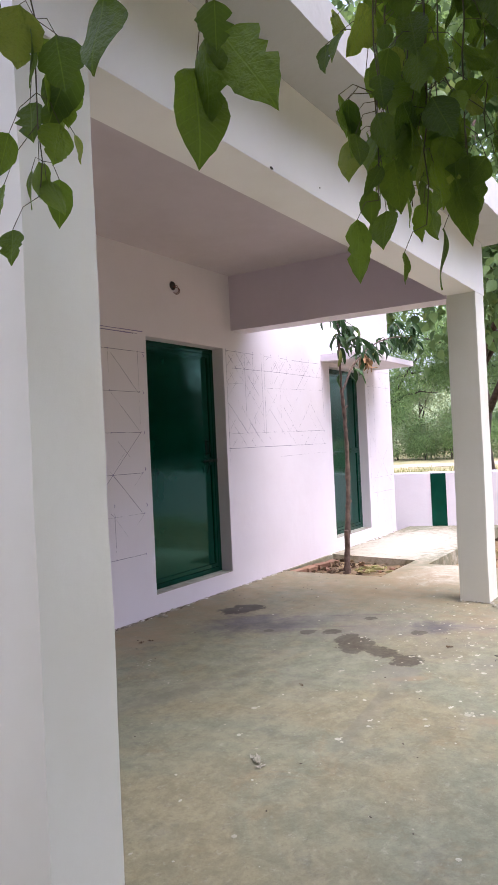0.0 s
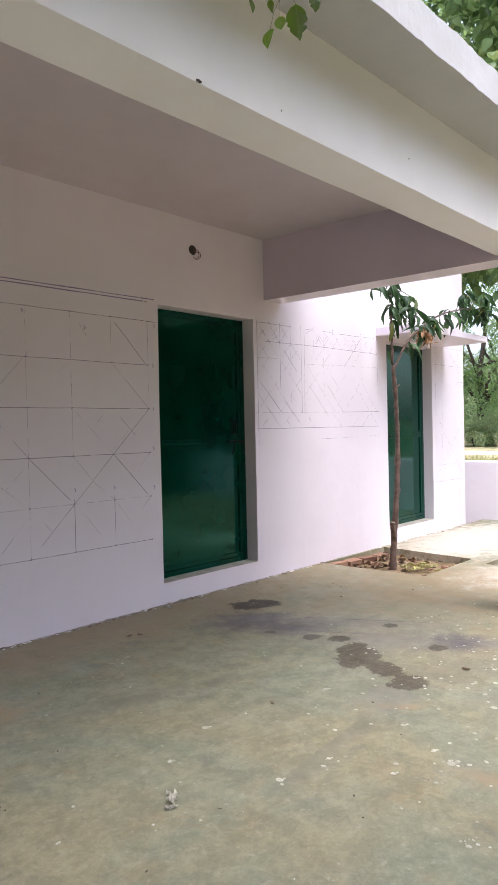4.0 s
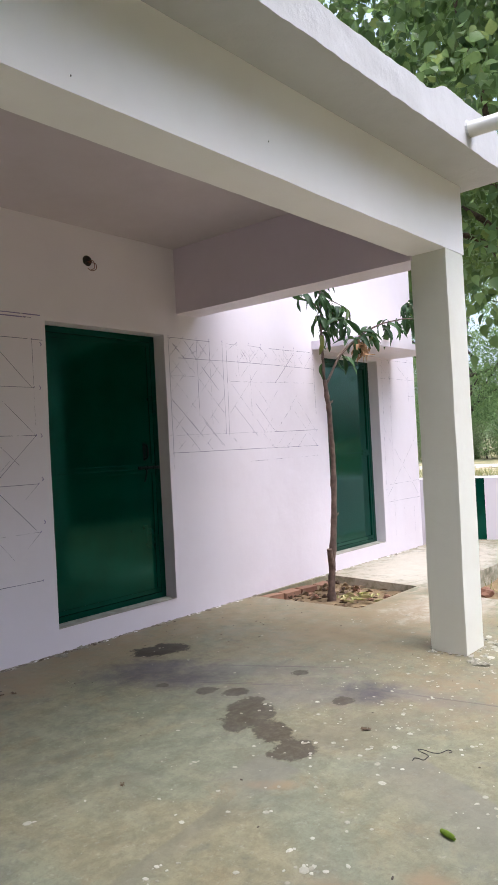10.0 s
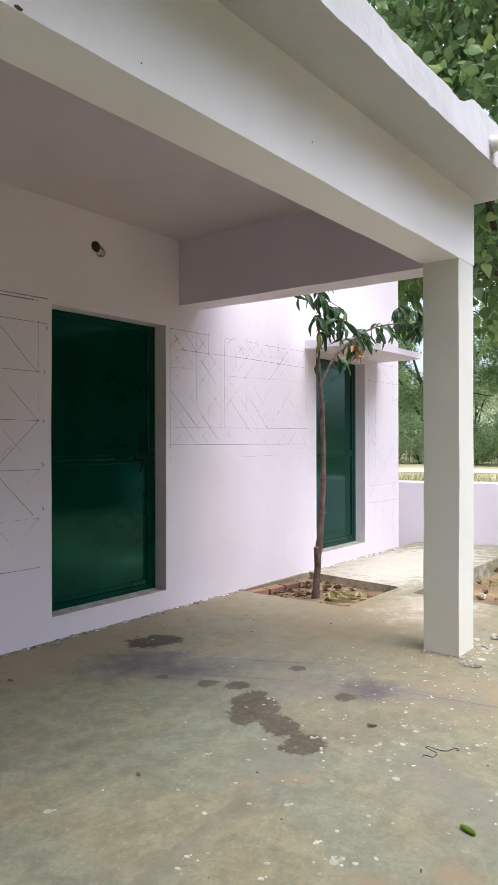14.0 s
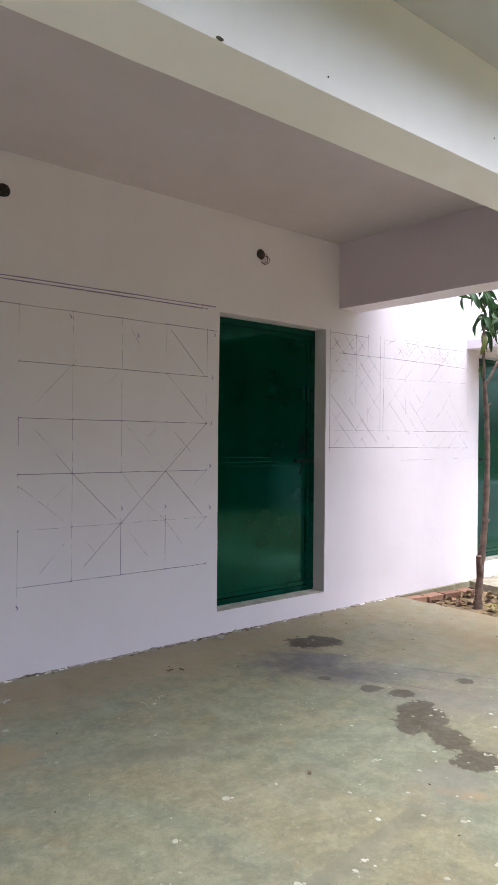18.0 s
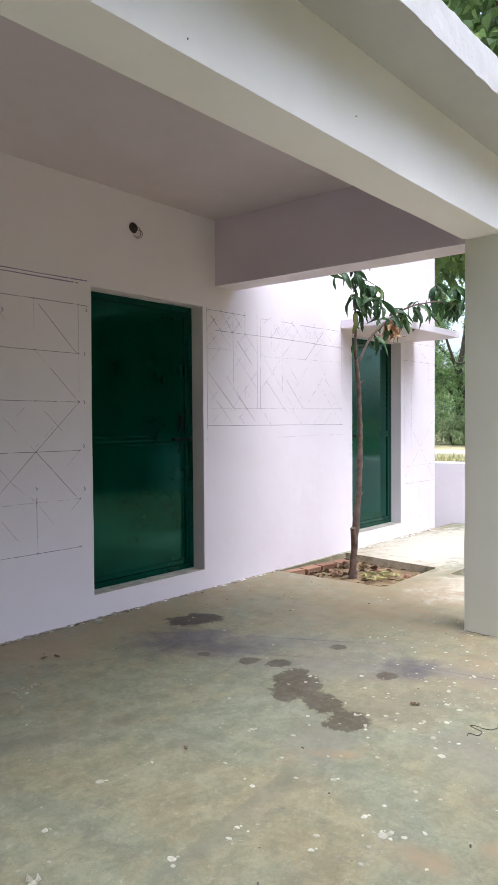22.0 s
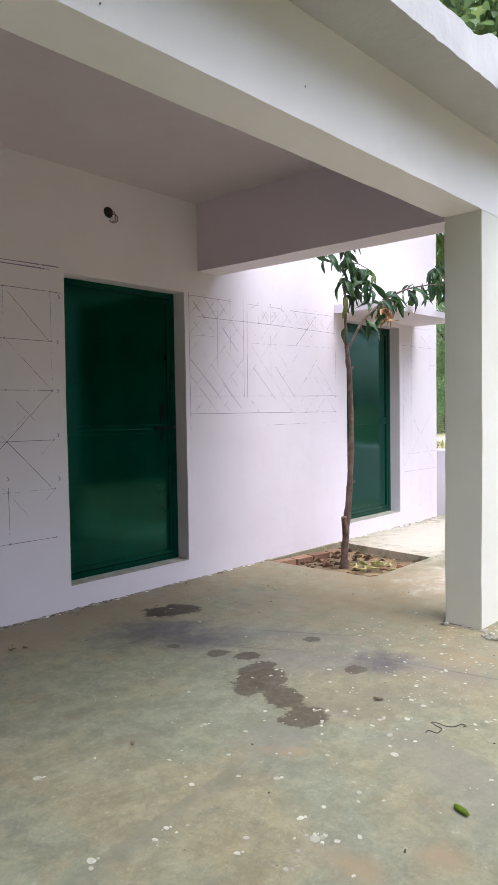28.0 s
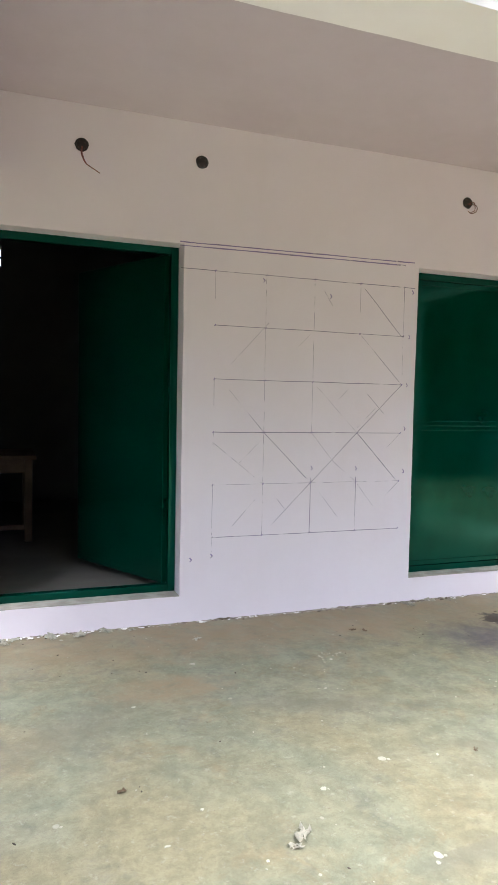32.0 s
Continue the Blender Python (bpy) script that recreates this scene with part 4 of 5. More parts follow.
# chips in the beam's lower arris and pin holes in the plaster
bm = bmesh.new()
rng = random.Random(5)
for x, z, s in ((-1.70, BEAM_Z + 0.006, 2.6), (-1.27, BEAM_Z + 0.05, 0.35), (-0.3, 2.60, 0.35)):
    v = bmesh.ops.create_icosphere(bm, subdivisions=1, radius=0.006)["verts"]
    bmesh.ops.scale(bm, verts=v, vec=(s, 0.5, 0.6 + 0.2 * s))
    bmesh.ops.translate(bm, verts=v, vec=(x, -2.272, z))
for x, y in ((-0.2, -2.42), (-0.15, -2.46), (-0.1, -2.40), (0.45, -2.5), (-1.3, -2.45)):
    v = bmesh.ops.create_icosphere(bm, subdivisions=1, radius=0.003)["verts"]
    bmesh.ops.translate(bm, verts=v, vec=(x, y, SOFFIT))
tagged(part("beam_chips", bm, DARK_BARK, slab, "small dark chips and pin holes"), kind="stuff")

# rain spout through the roof edge
sp = thing("rain_spout", "white plastic rain spout through the roof edge", "pipe", (1.095, -2.5, 2.995))
bm = bmesh.new()
n = 18
prof = [(0.042, 0.06), (0.042, -1.35), (0.037, -1.35), (0.037, -0.02)]
rings = [[bm.verts.new((r * math.cos(2 * math.pi * i / n), y, r * math.sin(2 * math.pi * i / n) + 0.05 * y)) for i in range(n)] for r, y in prof]
for a, b in zip(rings, rings[1:]):
    for i in range(n):
        bm.faces.new([a[i], a[(i + 1) % n], b[(i + 1) % n], b[i]])
part("pipe", bm, PIPE, sp, smooth=True)
part("mortar_collar", tube([(0, -0.05, 0), (0, -0.066, 0)], [0.052, 0.045], 14), ROUGH_WHITE, sp, "rough mortar collar")


# ---- things: the tree pit ----
def loose_leaf(bm, at, size, turn, curl, outline, r):
    """A dry curled leaf lying on the ground."""
    rows = []
    for k, half in enumerate(outline):
        f = k / (len(outline) - 1)
        row = []
        for s in (-1, -0.5, 0, 0.5, 1):
            x, y = (f - 0.5) * size, s * half * size
            z = abs(s) ** 2 * curl * half * size * 2 + 0.25 * curl * size * (f - 0.5) ** 2 + 0.003
            row.append(bm.verts.new((at[0] + x * math.cos(turn) - y * math.sin(turn), at[1] + x * math.sin(turn) + y * math.cos(turn), at[2] + z)))
        rows.append(row)
    for a, b in zip(rows, rows[1:]):
        for s in range(4):
            bm.faces.new([a[s], a[s + 1], b[s + 1], b[s]])


brick_row = [(2.10, 0.22), (2.34, 0.23), (2.58, 0.22), (2.82, 0.2)]
for k, (x, w) in enumerate(brick_row):
    b = box(-w / 2, w / 2, -0.05, 0.05, -0.05, 0.03, 0.006)
    for v in b.verts:
        v.co += noise.noise_vector(v.co * 17 + Vector((k, 0, 0))) * 0.006
    ob = part("brick", b, BRICK)
    ob.matrix_world = pose(x, -0.10 - 0.012 * k, -0.035 - 0.008 * k, 3 * k % 5, 2, (-3, 4, -2, 6)[k])
    tagged(ob, "worn red brick edging the tree pit", "brick", "pit bricks")
rng = random.Random(11)
for k in range(16):
    bm = bmesh.new()
    bmesh.ops.create_icosphere(bm, subdivisions=2, radius=1.0)
    s = rng.uniform(0.012, 0.04)
    for v in bm.verts:
        v.co = v.co * (1 + 0.5 * noise.noise(v.co * 1.6 + Vector((k * 3.1, 0, 0))))
        v.co = Vector((v.co.x * s * 1.3, v.co.y * s, v.co.z * s * 0.7))
    ob = part("rubble_stone", bm, BRICK if k % 3 else SOIL)
    ob.location = (rng.uniform(2.12, 2.95), rng.uniform(-0.95, -0.2), -0.085 + s * 0.3)
    ob.rotation_euler = (0, 0, rng.uniform(0, 6))
    tagged(ob, "lump of brick rubble lying in the tree pit", "stone", "pit rubble")
bm = bmesh.new()
for k in range(230):
    loose_leaf(bm, (rng.uniform(2.08, 3.0), rng.uniform(-1.03, -0.12) if k % 3 else rng.uniform(-0.5, -0.12), -0.075 + rng.uniform(0, 0.02)), rng.uniform(0.025, 0.085), rng.uniform(0, 6.3), rng.uniform(-0.6, 1.0), LANCE if k % 3 else BROAD, rng)
tagged(part("leaf_litter", bm, DRY_LEAF), "brown dry leaves lying in the tree pit", "leaves", kind="stuff")
bm = bmesh.new()
for k in range(26):
    a = rng.uniform(0, 6.3)
    loose_leaf(bm, (2.46 + rng.gauss(0, 0.09), -0.78 + rng.gauss(0, 0.07), -0.06 + rng.uniform(0, 0.05)), rng.uniform(0.06, 0.13), a, rng.uniform(0.4, 1.4), LANCE, rng)
tagged(part("wilted_sprig", bm, PALE_LEAF), "pale yellow wilted leaves on the pit soil", "leaves", kind="stuff")


def mango_leaf(k, mat):
    """A long leaf of unit length that leaves its twig outwards along x and droops, folded along the midrib."""
    r = random.Random(700 + k)
    verts, faces, n = [], [], 9
    x, z = 0.0, 0.0
    start, turn, sway = r.uniform(-0.5, 0.35), r.uniform(0.9, 1.7), r.uniform(-0.12, 0.12)
    for i in range(n + 1):
        f = i / n
        a = start - turn * min(1.0, 1.5 * f)
        if i:
            x, z = x + math.cos(a) / n, z + math.sin(a) / n
        half = 0.145 * math.sin(math.pi * min(1.0, 0.06 + 0.94 * f)) ** 0.7 * (1.1 - 0.35 * f) + 0.003
        up = (-math.sin(a), math.cos(a))
        for s in (-1, 0, 1):
            lift = abs(s) * half * (0.55 + 0.3 * math.sin(8 * f + 2 * s + k))
            verts.append((x + up[0] * lift, s * half * 0.85 + sway * f * f, z + up[1] * lift))
    for i in range(n):
        q = 3 * i
        faces += [(q, q + 1, q + 4, q + 3), (q + 1, q + 2, q + 5, q + 4)]
    return mesh_of("leaf", verts, faces, mat, True)


def sapling():
    r = random.Random(21)
    e = thing("mango_sapling", "young mango tree with a bare crooked trunk in the pit", "tree", (2.47, -0.5, -0.08))
    o = Vector((2.47, -0.5, -0.08))
    main = bend([Vector(p) - o for p in ((2.45, -0.5, -0.12), (2.49, -0.5, 0.20), (2.545, -0.5, 0.52), (2.575, -0.5, 0.80), (2.592, -0.5, 1.2), (2.575, -0.5, 1.6), (2.53, -0.5, 1.9))], 8, 0.003, r)
    n = len(main)
    girth = [0.033 - 0.015 * i / n + (0.012 if i < 3 else 0) + (0.006 if i in (12, 13, 27, 28, 41, 44) else 0.0) + r.uniform(-0.0015, 0.0015) for i in range(n)]
    part("trunk", tube(main, girth, 12), BARK, e, smooth=True)
    part("stub", tube([Vector(p) - o for p in ((2.495, -0.5, 0.18), (2.448, -0.52, 0.30), (2.430, -0.525, 0.38), (2.432, -0.525, 0.385))], [0.030, 0.026, 0.024, 0.006], 10), BARK, e, "sawn branch stub")
    for k, i in enumerate((20, 33, 42)):
        part("knot", tube([main[i], main[i] + Vector((0.03 * (-1) ** k, -0.02, 0.02)), main[i] + Vector((0.04 * (-1) ** k, -0.024, 0.034))], [0.012, 0.009, 0.003], 7), BARK, e)
    up = bend([Vector(p) - o for p in ((2.53, -0.5, 1.9), (2.505, -0.51, 2.15), (2.52, -0.5, 2.5), (2.56, -0.49, 2.92))], 5, 0.004, r)
    part("leader", tube(up, [0.014 - 0.009 * i / len(up) for i in range(len(up))], 8), BARK, e, smooth=True)
    side = bend([Vector(p) - o for p in ((2.53, -0.5, 1.84), (2.78, -0.53, 2.15), (3.10, -0.57, 2.36), (3.45, -0.60, 2.495), (3.9, -0.62, 2.585), (4.42, -0.64, 2.64))], 5, 0.004, r)
    part("branch", tube(side, [0.013 - 0.009 * i / len(side) for i in range(len(side))], 8), BARK, e, smooth=True)
    whorls = [(up[-1], 9), (up[-2], 7), (up[-4], 9), (up[-6], 7), (up[-8], 4), (up[4], 1),
              (side[-1], 17), (side[-2], 12), (side[-4], 12), (side[-6], 6), (side[-8], 3), (side[-10], 4), (side[15], 3), (side[12], 7), (side[10], 8), (side[8], 5), (side[5], 3)]
    for p, d in ((up[-6], (-0.40, 0.03, 0.24)), (up[-5], (0.26, -0.05, 0.02)), (up[-8], (0.05, -0.22, 0.05)), (up[-5], (0.17, -0.03, -0.08)), (side[-5], (0.10, -0.14, 0.16)), (side[-4], (0.10, 0.14, 0.20))):
        d = Vector(d)
        part("twig", tube(bend([p, p + d * 0.5 + Vector((0, 0, 0.04)), p + d], 4), [0.006, 0.006, 0.005, 0.005, 0.005, 0.004, 0.004, 0.004, 0.003][:9], 6), TWIG, e)
        whorls += [(p + d, 4 if d.x < -0.2 else 2 if d.x < 0 else 9), (p + d * 0.6 + Vector((0, 0, 0.03)), 3)]
    kinds = [mango_leaf(k, MANGO_LEAF) for k in range(8)]
    dead_kinds = [mango_leaf(20 + k, BROWN_LEAF) for k in range(5)]

    def whorl(p, count, pool, size, drop, label=""):
        a0 = r.uniform(0, 6.3)
        for k in range(count):
            ob = part("leaf", pool[r.randrange(len(pool))], None, e, label)
            turn = Euler((r.gauss(0, 0.35), r.gauss(drop, 0.42), a0 + 2.4 * k + r.gauss(0, 0.3)))
            ob.matrix_local = Matrix.Translation(p + Vector((0, 0, r.uniform(-0.05, 0.03)))) @ turn.to_matrix().to_4x4() @ Matrix.Scale(size * r.uniform(0.7, 1.2), 4)

    for p, count in whorls:
        whorl(p, count, kinds, 0.205, 0.36)
    dead = Vector((3.05, -0.57, 2.28)) - o
    part("dead_twig", tube([side[8], dead + Vector((0, 0, 0.03))], 0.004, 6), BARK, e)
    for k in range(3):
        whorl(dead + Vector((r.gauss(0, 0.03), r.gauss(0, 0.02), -0.02 * k)), 6, dead_kinds, 0.16, 0.35, "dead brown leaf")
    return e


sapling()

# ---- things: litter on the floor ----
rng = random.Random(31)


def flake(bm, x, y, r, thick, rnd, z=0.0):
    n = rnd.randrange(6, 10)
    tall = rnd.uniform(0.6, 1.0)
    turn = rnd.uniform(0, 6.3)
    ring1 = []
    for i in range(n):
        a = 2 * math.pi * i / n
        q = r * rnd.uniform(0.75, 1.15)
        u, v = q * math.cos(a), q * tall * math.sin(a)
        ring1.append((x + u * math.cos(turn) - v * math.sin(turn), y + u * math.sin(turn) + v * math.cos(turn)))
    lo = [bm.verts.new((px, py, z)) for px, py in ring1]
    hi = [bm.verts.new((x + (px - x) * 0.85, y + (py - y) * 0.85, z + thick)) for px, py in ring1]
    for i in range(n):
        bm.faces.new([lo[i], lo[(i + 1) % n], hi[(i + 1) % n], hi[i]])
    bm.faces.new(hi)


verts_bm = bmesh.new()
for k in range(700):
    if k % 5 < 2:
        x, y = rng.gauss(0.55, 0.55), rng.gauss(-2.35, 0.5)
    else:
        x, y = rng.uniform(-3.6, 2.7), rng.uniform(-4.2, -0.1)
    if PIT[0] - 0.1 < x and y > PIT[2] - 0.1 or x > 2.75:
        continue
    r = 0.0026 + 0.010 * rng.random() ** 3 + (0.009 if rng.random() < 0.04 else 0)
    flake(verts_bm, x, y, r, 0.0012, rng, 0.0002)
for cx, cy in ((-1.136, -2.376), (-0.872, -2.72), (-0.95, -0.75), (1.2, -2.42), (1.62, -2.35), (1.7, -1.25), (-1.3, -3.0), (-0.2, -3.1), (1.42, -2.36), (1.55, -2.33), (1.72, -2.3), (1.25, -2.1)):
    for k in range(9):
        flake(verts_bm, cx + rng.gauss(0, 0.035), cy + rng.gauss(0, 0.03), rng.uniform(0.003, 0.011), 0.0014, rng, 0.0002)
for k in range(34):
    a = rng.uniform(-2.6, 0.6)
    flake(verts_bm, 1.5 + rng.uniform(0.17, 0.33) * math.cos(a), -2.16 + rng.uniform(0.15, 0.3) * math.sin(a), rng.uniform(0.008, 0.026), 0.002, rng, 0.0003)
for k in range(80):
    flake(verts_bm, rng.gauss(0.85, 0.4), rng.gauss(-2.45, 0.32), rng.uniform(0.003, 0.011), 0.0012, rng, 0.0002)
for k in range(420):
    x = rng.uniform(-5.4, 5.1)
    if not PIT[0] - 0.05 < x < PIT[1] + 0.05:
        flake(verts_bm, x, -0.004 - abs(rng.gauss(0, 0.012)), rng.uniform(0.004, 0.016), 0.002, rng, 0.0003)
for x, y, r in ((-0.87, -2.72, 24), (-0.69, -2.41, 15), (-0.57, -2.68, 12), (-0.53, -2.63, 9), (-0.82, -2.62, 14), (-0.72, -2.64, 10), (-0.16, -2.18, 16), (-0.05, -2.44, 13), (-0.02, -2.44, 10),
                (0.03, -2.52, 17), (0.19, -2.51, 13), (0.25, -2.52, 11), (0.38, -2.52, 12), (0.21, -2.44, 14), (0.36, -2.38, 9), (-1.08, -2.59, 13), (-1.01, -2.56, 11), (-0.59, -1.91, 8), (-0.86, -2.02, 11),
                (-1.01, -1.96, 7), (-1.39, -2.29, 16), (-1.41, -2.32, 10), (-0.56, -2.77, 9), (-0.22, -2.59, 9), (1.63, -1.75, 16), (0.68, -2.85, 14), (-0.07, -1.72, 10), (0.01, -1.77, 12), (-0.62, -2.71, 8),
                (-1.26, -1.76, 17), (-1.56, -1.87, 13), (-0.39, -1.61, 11), (-0.57, -1.91, 13), (-2.45, -1.80, 13), (-1.64, -2.02, 8), (-1.03, -0.79, 9), (-1.04, -0.83, 8), (-1.22, -0.85, 10), (-0.99, -0.80, 11)):
    flake(verts_bm, x, y, 0.001 * r, 0.0014, rng, 0.0002)
    if r > 12:
        flake(verts_bm, x + 0.0012 * r, y - 0.0006 * r, 0.0005 * r, 0.0012, rng, 0.0002)
tagged(part("paint_flecks", verts_bm, FLECK), "spilt white paint drops scattered on the cement floor", "paint drops", kind="stuff")

# paint run off the wall on to the floor's edge
bm = bmesh.new()
for k in range(140):
    x = rng.uniform(-5.0, 5.1)
    if not PIT[0] - 0.03 < x < PIT[1] + 0.03 and noise.noise(Vector((x * 1.7, 4.0, 0))) > -0.12:
        flake(bm, x, -0.006 - abs(rng.gauss(0, 0.012)), rng.uniform(0.008, 0.026), 0.0015, rng, 0.0002)
tagged(part("spilt_wall_paint", bm, WHITE), "white paint run down on to the floor's edge", "paint", kind="stuff")
bm = bmesh.new()
for k in range(900):
    x = rng.uniform(-5.5, 5.1)
    if PIT[0] < x < PIT[1] or noise.noise(Vector((x * 2.6, 0.3, 0))) < rng.uniform(-0.15, 0.25):
        continue
    s = rng.uniform(0.0015, 0.007) * (1.9 if rng.random() < 0.1 else 1)
    v = bmesh.ops.create_icosphere(bm, subdivisions=1, radius=s)["verts"]
    bmesh.ops.scale(bm, verts=v, vec=(rng.uniform(0.8, 2.4), 1, rng.uniform(0.4, 0.8)))
    bmesh.ops.translate(bm, verts=v, vec=(x, -0.004 - abs(rng.gauss(0, 0.022)), s * 0.3))
for k in range(500):
    x = rng.uniform(-3.0, 2.0) if k % 2 else rng.gauss(-0.4, 0.5)
    s = rng.uniform(0.002, 0.009)
    v = bmesh.ops.create_icosphere(bm, subdivisions=1, radius=s)["verts"]
    bmesh.ops.scale(bm, verts=v, vec=(rng.uniform(0.8, 3.0), 1, rng.uniform(0.4, 0.8)))
    bmesh.ops.translate(bm, verts=v, vec=(x, -0.003 - abs(rng.gauss(0, 0.014)), s * 0.3))
tagged(part("mortar_crumbs", bm, DIRT), "crumbs of mortar along the foot of the wall", "crumbs", kind="stuff")
bm = bmesh.new()
for k in range(150):
    s = rng.uniform(0.0015, 0.0042)
    v = bmesh.ops.create_icosphere(bm, subdivisions=1, radius=s)["verts"]
    bmesh.ops.scale(bm, verts=v, vec=(rng.uniform(0.8, 3.0), 1, 0.6))
    bmesh.ops.rotate(bm, verts=v, cent=(0, 0, 0), matrix=Matrix.Rotation(rng.uniform(0, 6), 3, "Z"))
    bmesh.ops.translate(bm, verts=v, vec=(rng.uniform(-3.4, 2.7), rng.uniform(-4.0, -0.1) if k % 3 else rng.uniform(-1.0, -0.05), s * 0.5))
tagged(part("grit", bm, DARK_BARK), "dark grit and crumbs scattered on the floor", "grit", kind="stuff")

st = thing("black_string", "piece of black string lying on the floor", "string", (0.06, -2.65, 0.002))
part("cord", tube(bend([(-0.098, 0.007, 0), (-0.072, 0.011, 0), (-0.065, -0.006, 0), (-0.068, -0.028, 0), (-0.033, -0.032, 0.004), (-0.013, -0.009, 0), (-0.004, 0.021, 0), (0.005, 0.036, 0), (0.017, 0.020, 0), (0.006, -0.010, 0.004), (0.018, -0.044, 0), (0.047, -0.060, 0), (0.073, -0.067, 0), (0.070, -0.087, 0), (0.052, -0.083, 0)], 4, 0.001), 0.0018, 6), BLACK, st)


def rolled(at, turn):
    e = thing("rolled_green_leaf", "fresh green leaf rolled up on the floor", "leaf", at)
    bm = bmesh.new()
    rows = []
    for i in range(9):
        f = i / 8
        r = 0.010 * (0.55 + 0.6 * math.sin(math.pi * (0.15 + 0.7 * f)))
        rows.append([bm.verts.new((0.058 * (f - 0.5), r * math.cos(a), 0.010 + r * math.sin(a) * 0.8)) for a in [0.4 + 5.4 * k / 11 for k in range(12)]])
    for a, b in zip(rows, rows[1:]):
        for k in range(11):
            bm.faces.new([a[k], a[k + 1], b[k + 1], b[k]])
    part("blade", bm, NEAR_LEAF, e, smooth=True)
    e.rotation_euler = (0, 0, turn)
    return e


rolled((-0.45, -2.995, 0.0), -1.9)


def scrap(at, size, mat, label, name, seed):
    """A crumpled scrap lying on the floor."""
    r = random.Random(seed)
    bm = bmesh.new()
    n = 7
    grid = [[bm.verts.new((size * (i / n - 0.5) * (1 + 0.4 * math.sin(j)), size * 0.55 * (j / n - 0.5) + 0.15 * size * math.sin(i * 0.9), 0.004 + abs(noise.noise(Vector((i * 0.55, j * 0.55, seed * 1.7)))) * size * 0.45))
             for j in range(n + 1)] for i in range(n + 1)]
    for i in range(n):
        for j in range(n):
            if r.random() < 0.9:
                bm.faces.new([grid[i][j], grid[i + 1][j], grid[i + 1][j + 1], grid[i][j + 1]])
    ob = part(name, bm, mat)
    ob.location = at
    ob.rotation_euler = (0, 0, r.uniform(0, 6.3))
    return tagged(ob, label, name.replace("_", " "))


scrap((-1.735, -2.085, 0), 0.062, FLECK, "crumpled scrap of pale peeled paint on the floor", "paint_scrap", 1)
scrap((-1.78, -2.13, 0), 0.042, FLECK, "crumpled scrap of pale peeled paint on the floor", "paint_scrap", 2)
scrap((0.11, -2.33, 0), 0.036, DRY_LEAF, "crumpled brown dead leaf on the floor", "dead_leaf", 3)
scrap((-2.225, -1.68, 0), 0.032, DRY_LEAF, "small dark dead leaf on the floor", "dead_leaf", 4)
scrap((-0.88, -1.82, 0), 0.024, DRY_LEAF, "small dark dead leaf on the floor", "dead_leaf", 5)
scrap((-0.66, -0.43, 0), 0.04, DRY_LEAF, "small dark dead leaf on the floor", "dead_leaf", 6)
scrap((-0.60, -0.46, 0), 0.035, DRY_LEAF, "small dark dead leaf on the floor", "dead_leaf", 7)
for k, x in enumerate((-2.55, -2.35, -2.2, -2.05, -1.9, -0.05, 0.15)):
    scrap((x, -0.045 - 0.02 * (k % 3), 0), rng.uniform(0.04, 0.08), FLECK, "curl of peeled white paint by the wall", "paint_scrap", 10 + k)

for k, (x, y, w) in enumerate(((1.27, -2.33, 0.07), (1.23, -2.395, 0.08), (1.88, -2.34, 0.09), (1.83, -2.40, 0.07), (1.70, -2.22, 0.06), (1.30, -2.05, 0.05), (1.65, -2.33, 0.06))):
    scrap((x, y, 0), w, FLECK, "curl of white plaster by the foot of the column", "paint_scrap", 30 + k)
scrap((-1.582, -0.32, 0), 0.05, FLECK, "curl of peeled white paint on the floor", "paint_scrap", 41)
scrap((-2.60, -0.10, 0), 0.06, FLECK, "curl of peeled white paint by the wall", "paint_scrap", 42)

# growth and rubble in the soil bed
bm = bmesh.new()
for k in range(260):
    x, y = rng.uniform(2.85, 6.0), rng.uniform(-5.5, -1.32)
    loose_leaf(bm, (x, y, -0.13), rng.uniform(0.05, 0.12), rng.uniform(0, 6.3), rng.uniform(-0.3, 1), LANCE if k % 2 else BROAD, rng)
tagged(part("leaf_litter", bm, DRY_LEAF), "brown dry leaves on the soil bed", "leaves", kind="stuff")
for k in range(22):
    bm = bmesh.new()
    bmesh.ops.create_icosphere(bm, subdivisions=2, radius=1.0)
    s = rng.uniform(0.02, 0.07)
    for v in bm.verts:
        v.co = v.co * (1 + 0.5 * noise.noise(v.co * 1.6 + Vector((k * 2.3, 5, 0))))
        v.co = Vector((v.co.x * s * 1.3, v.co.y * s, v.co.z * s * 0.7))
    ob = part("rubble_stone", bm, (BRICK, CEMENT_EDGE, SOIL)[k % 3])
    ob.location = (rng.uniform(2.9, 4.6), rng.uniform(-2.6, -1.36), -0.13 + s * 0.3)
    tagged(ob, "lump of rubble on the soil bed", "stone", "bed rubble")


def tufts(name, label, spots, blades, high, mat, r, spread=0.06):
    cs, ws, us, ss = [], [], [], []
    for x, y, z in spots:
        for _ in range(blades):
            cs.append(Vector((x + r.gauss(0, spread), y + r.gauss(0, spread), z)))
            ws.append(Vector((r.gauss(0, 0.35), r.gauss(0, 0.35), 1)))
            us.append(rand_unit(r))
            ss.append(high * r.uniform(0.5, 1.3))
    blade = (0.03, 0.035, 0.025, 0.004)
    return tagged(part(name, mesh_of(name, *leaf_arrays(blade, cs, ws, us, ss, 0.2, 0.5), mat)), label, "grass", kind="stuff")


tufts("weeds", "thin green weeds in the soil bed", [(rng.uniform(2.95, 5.5), rng.uniform(-3.6, -1.35), -0.15) for _ in range(40)], 9, 0.10, GRASS, rng, 0.03)

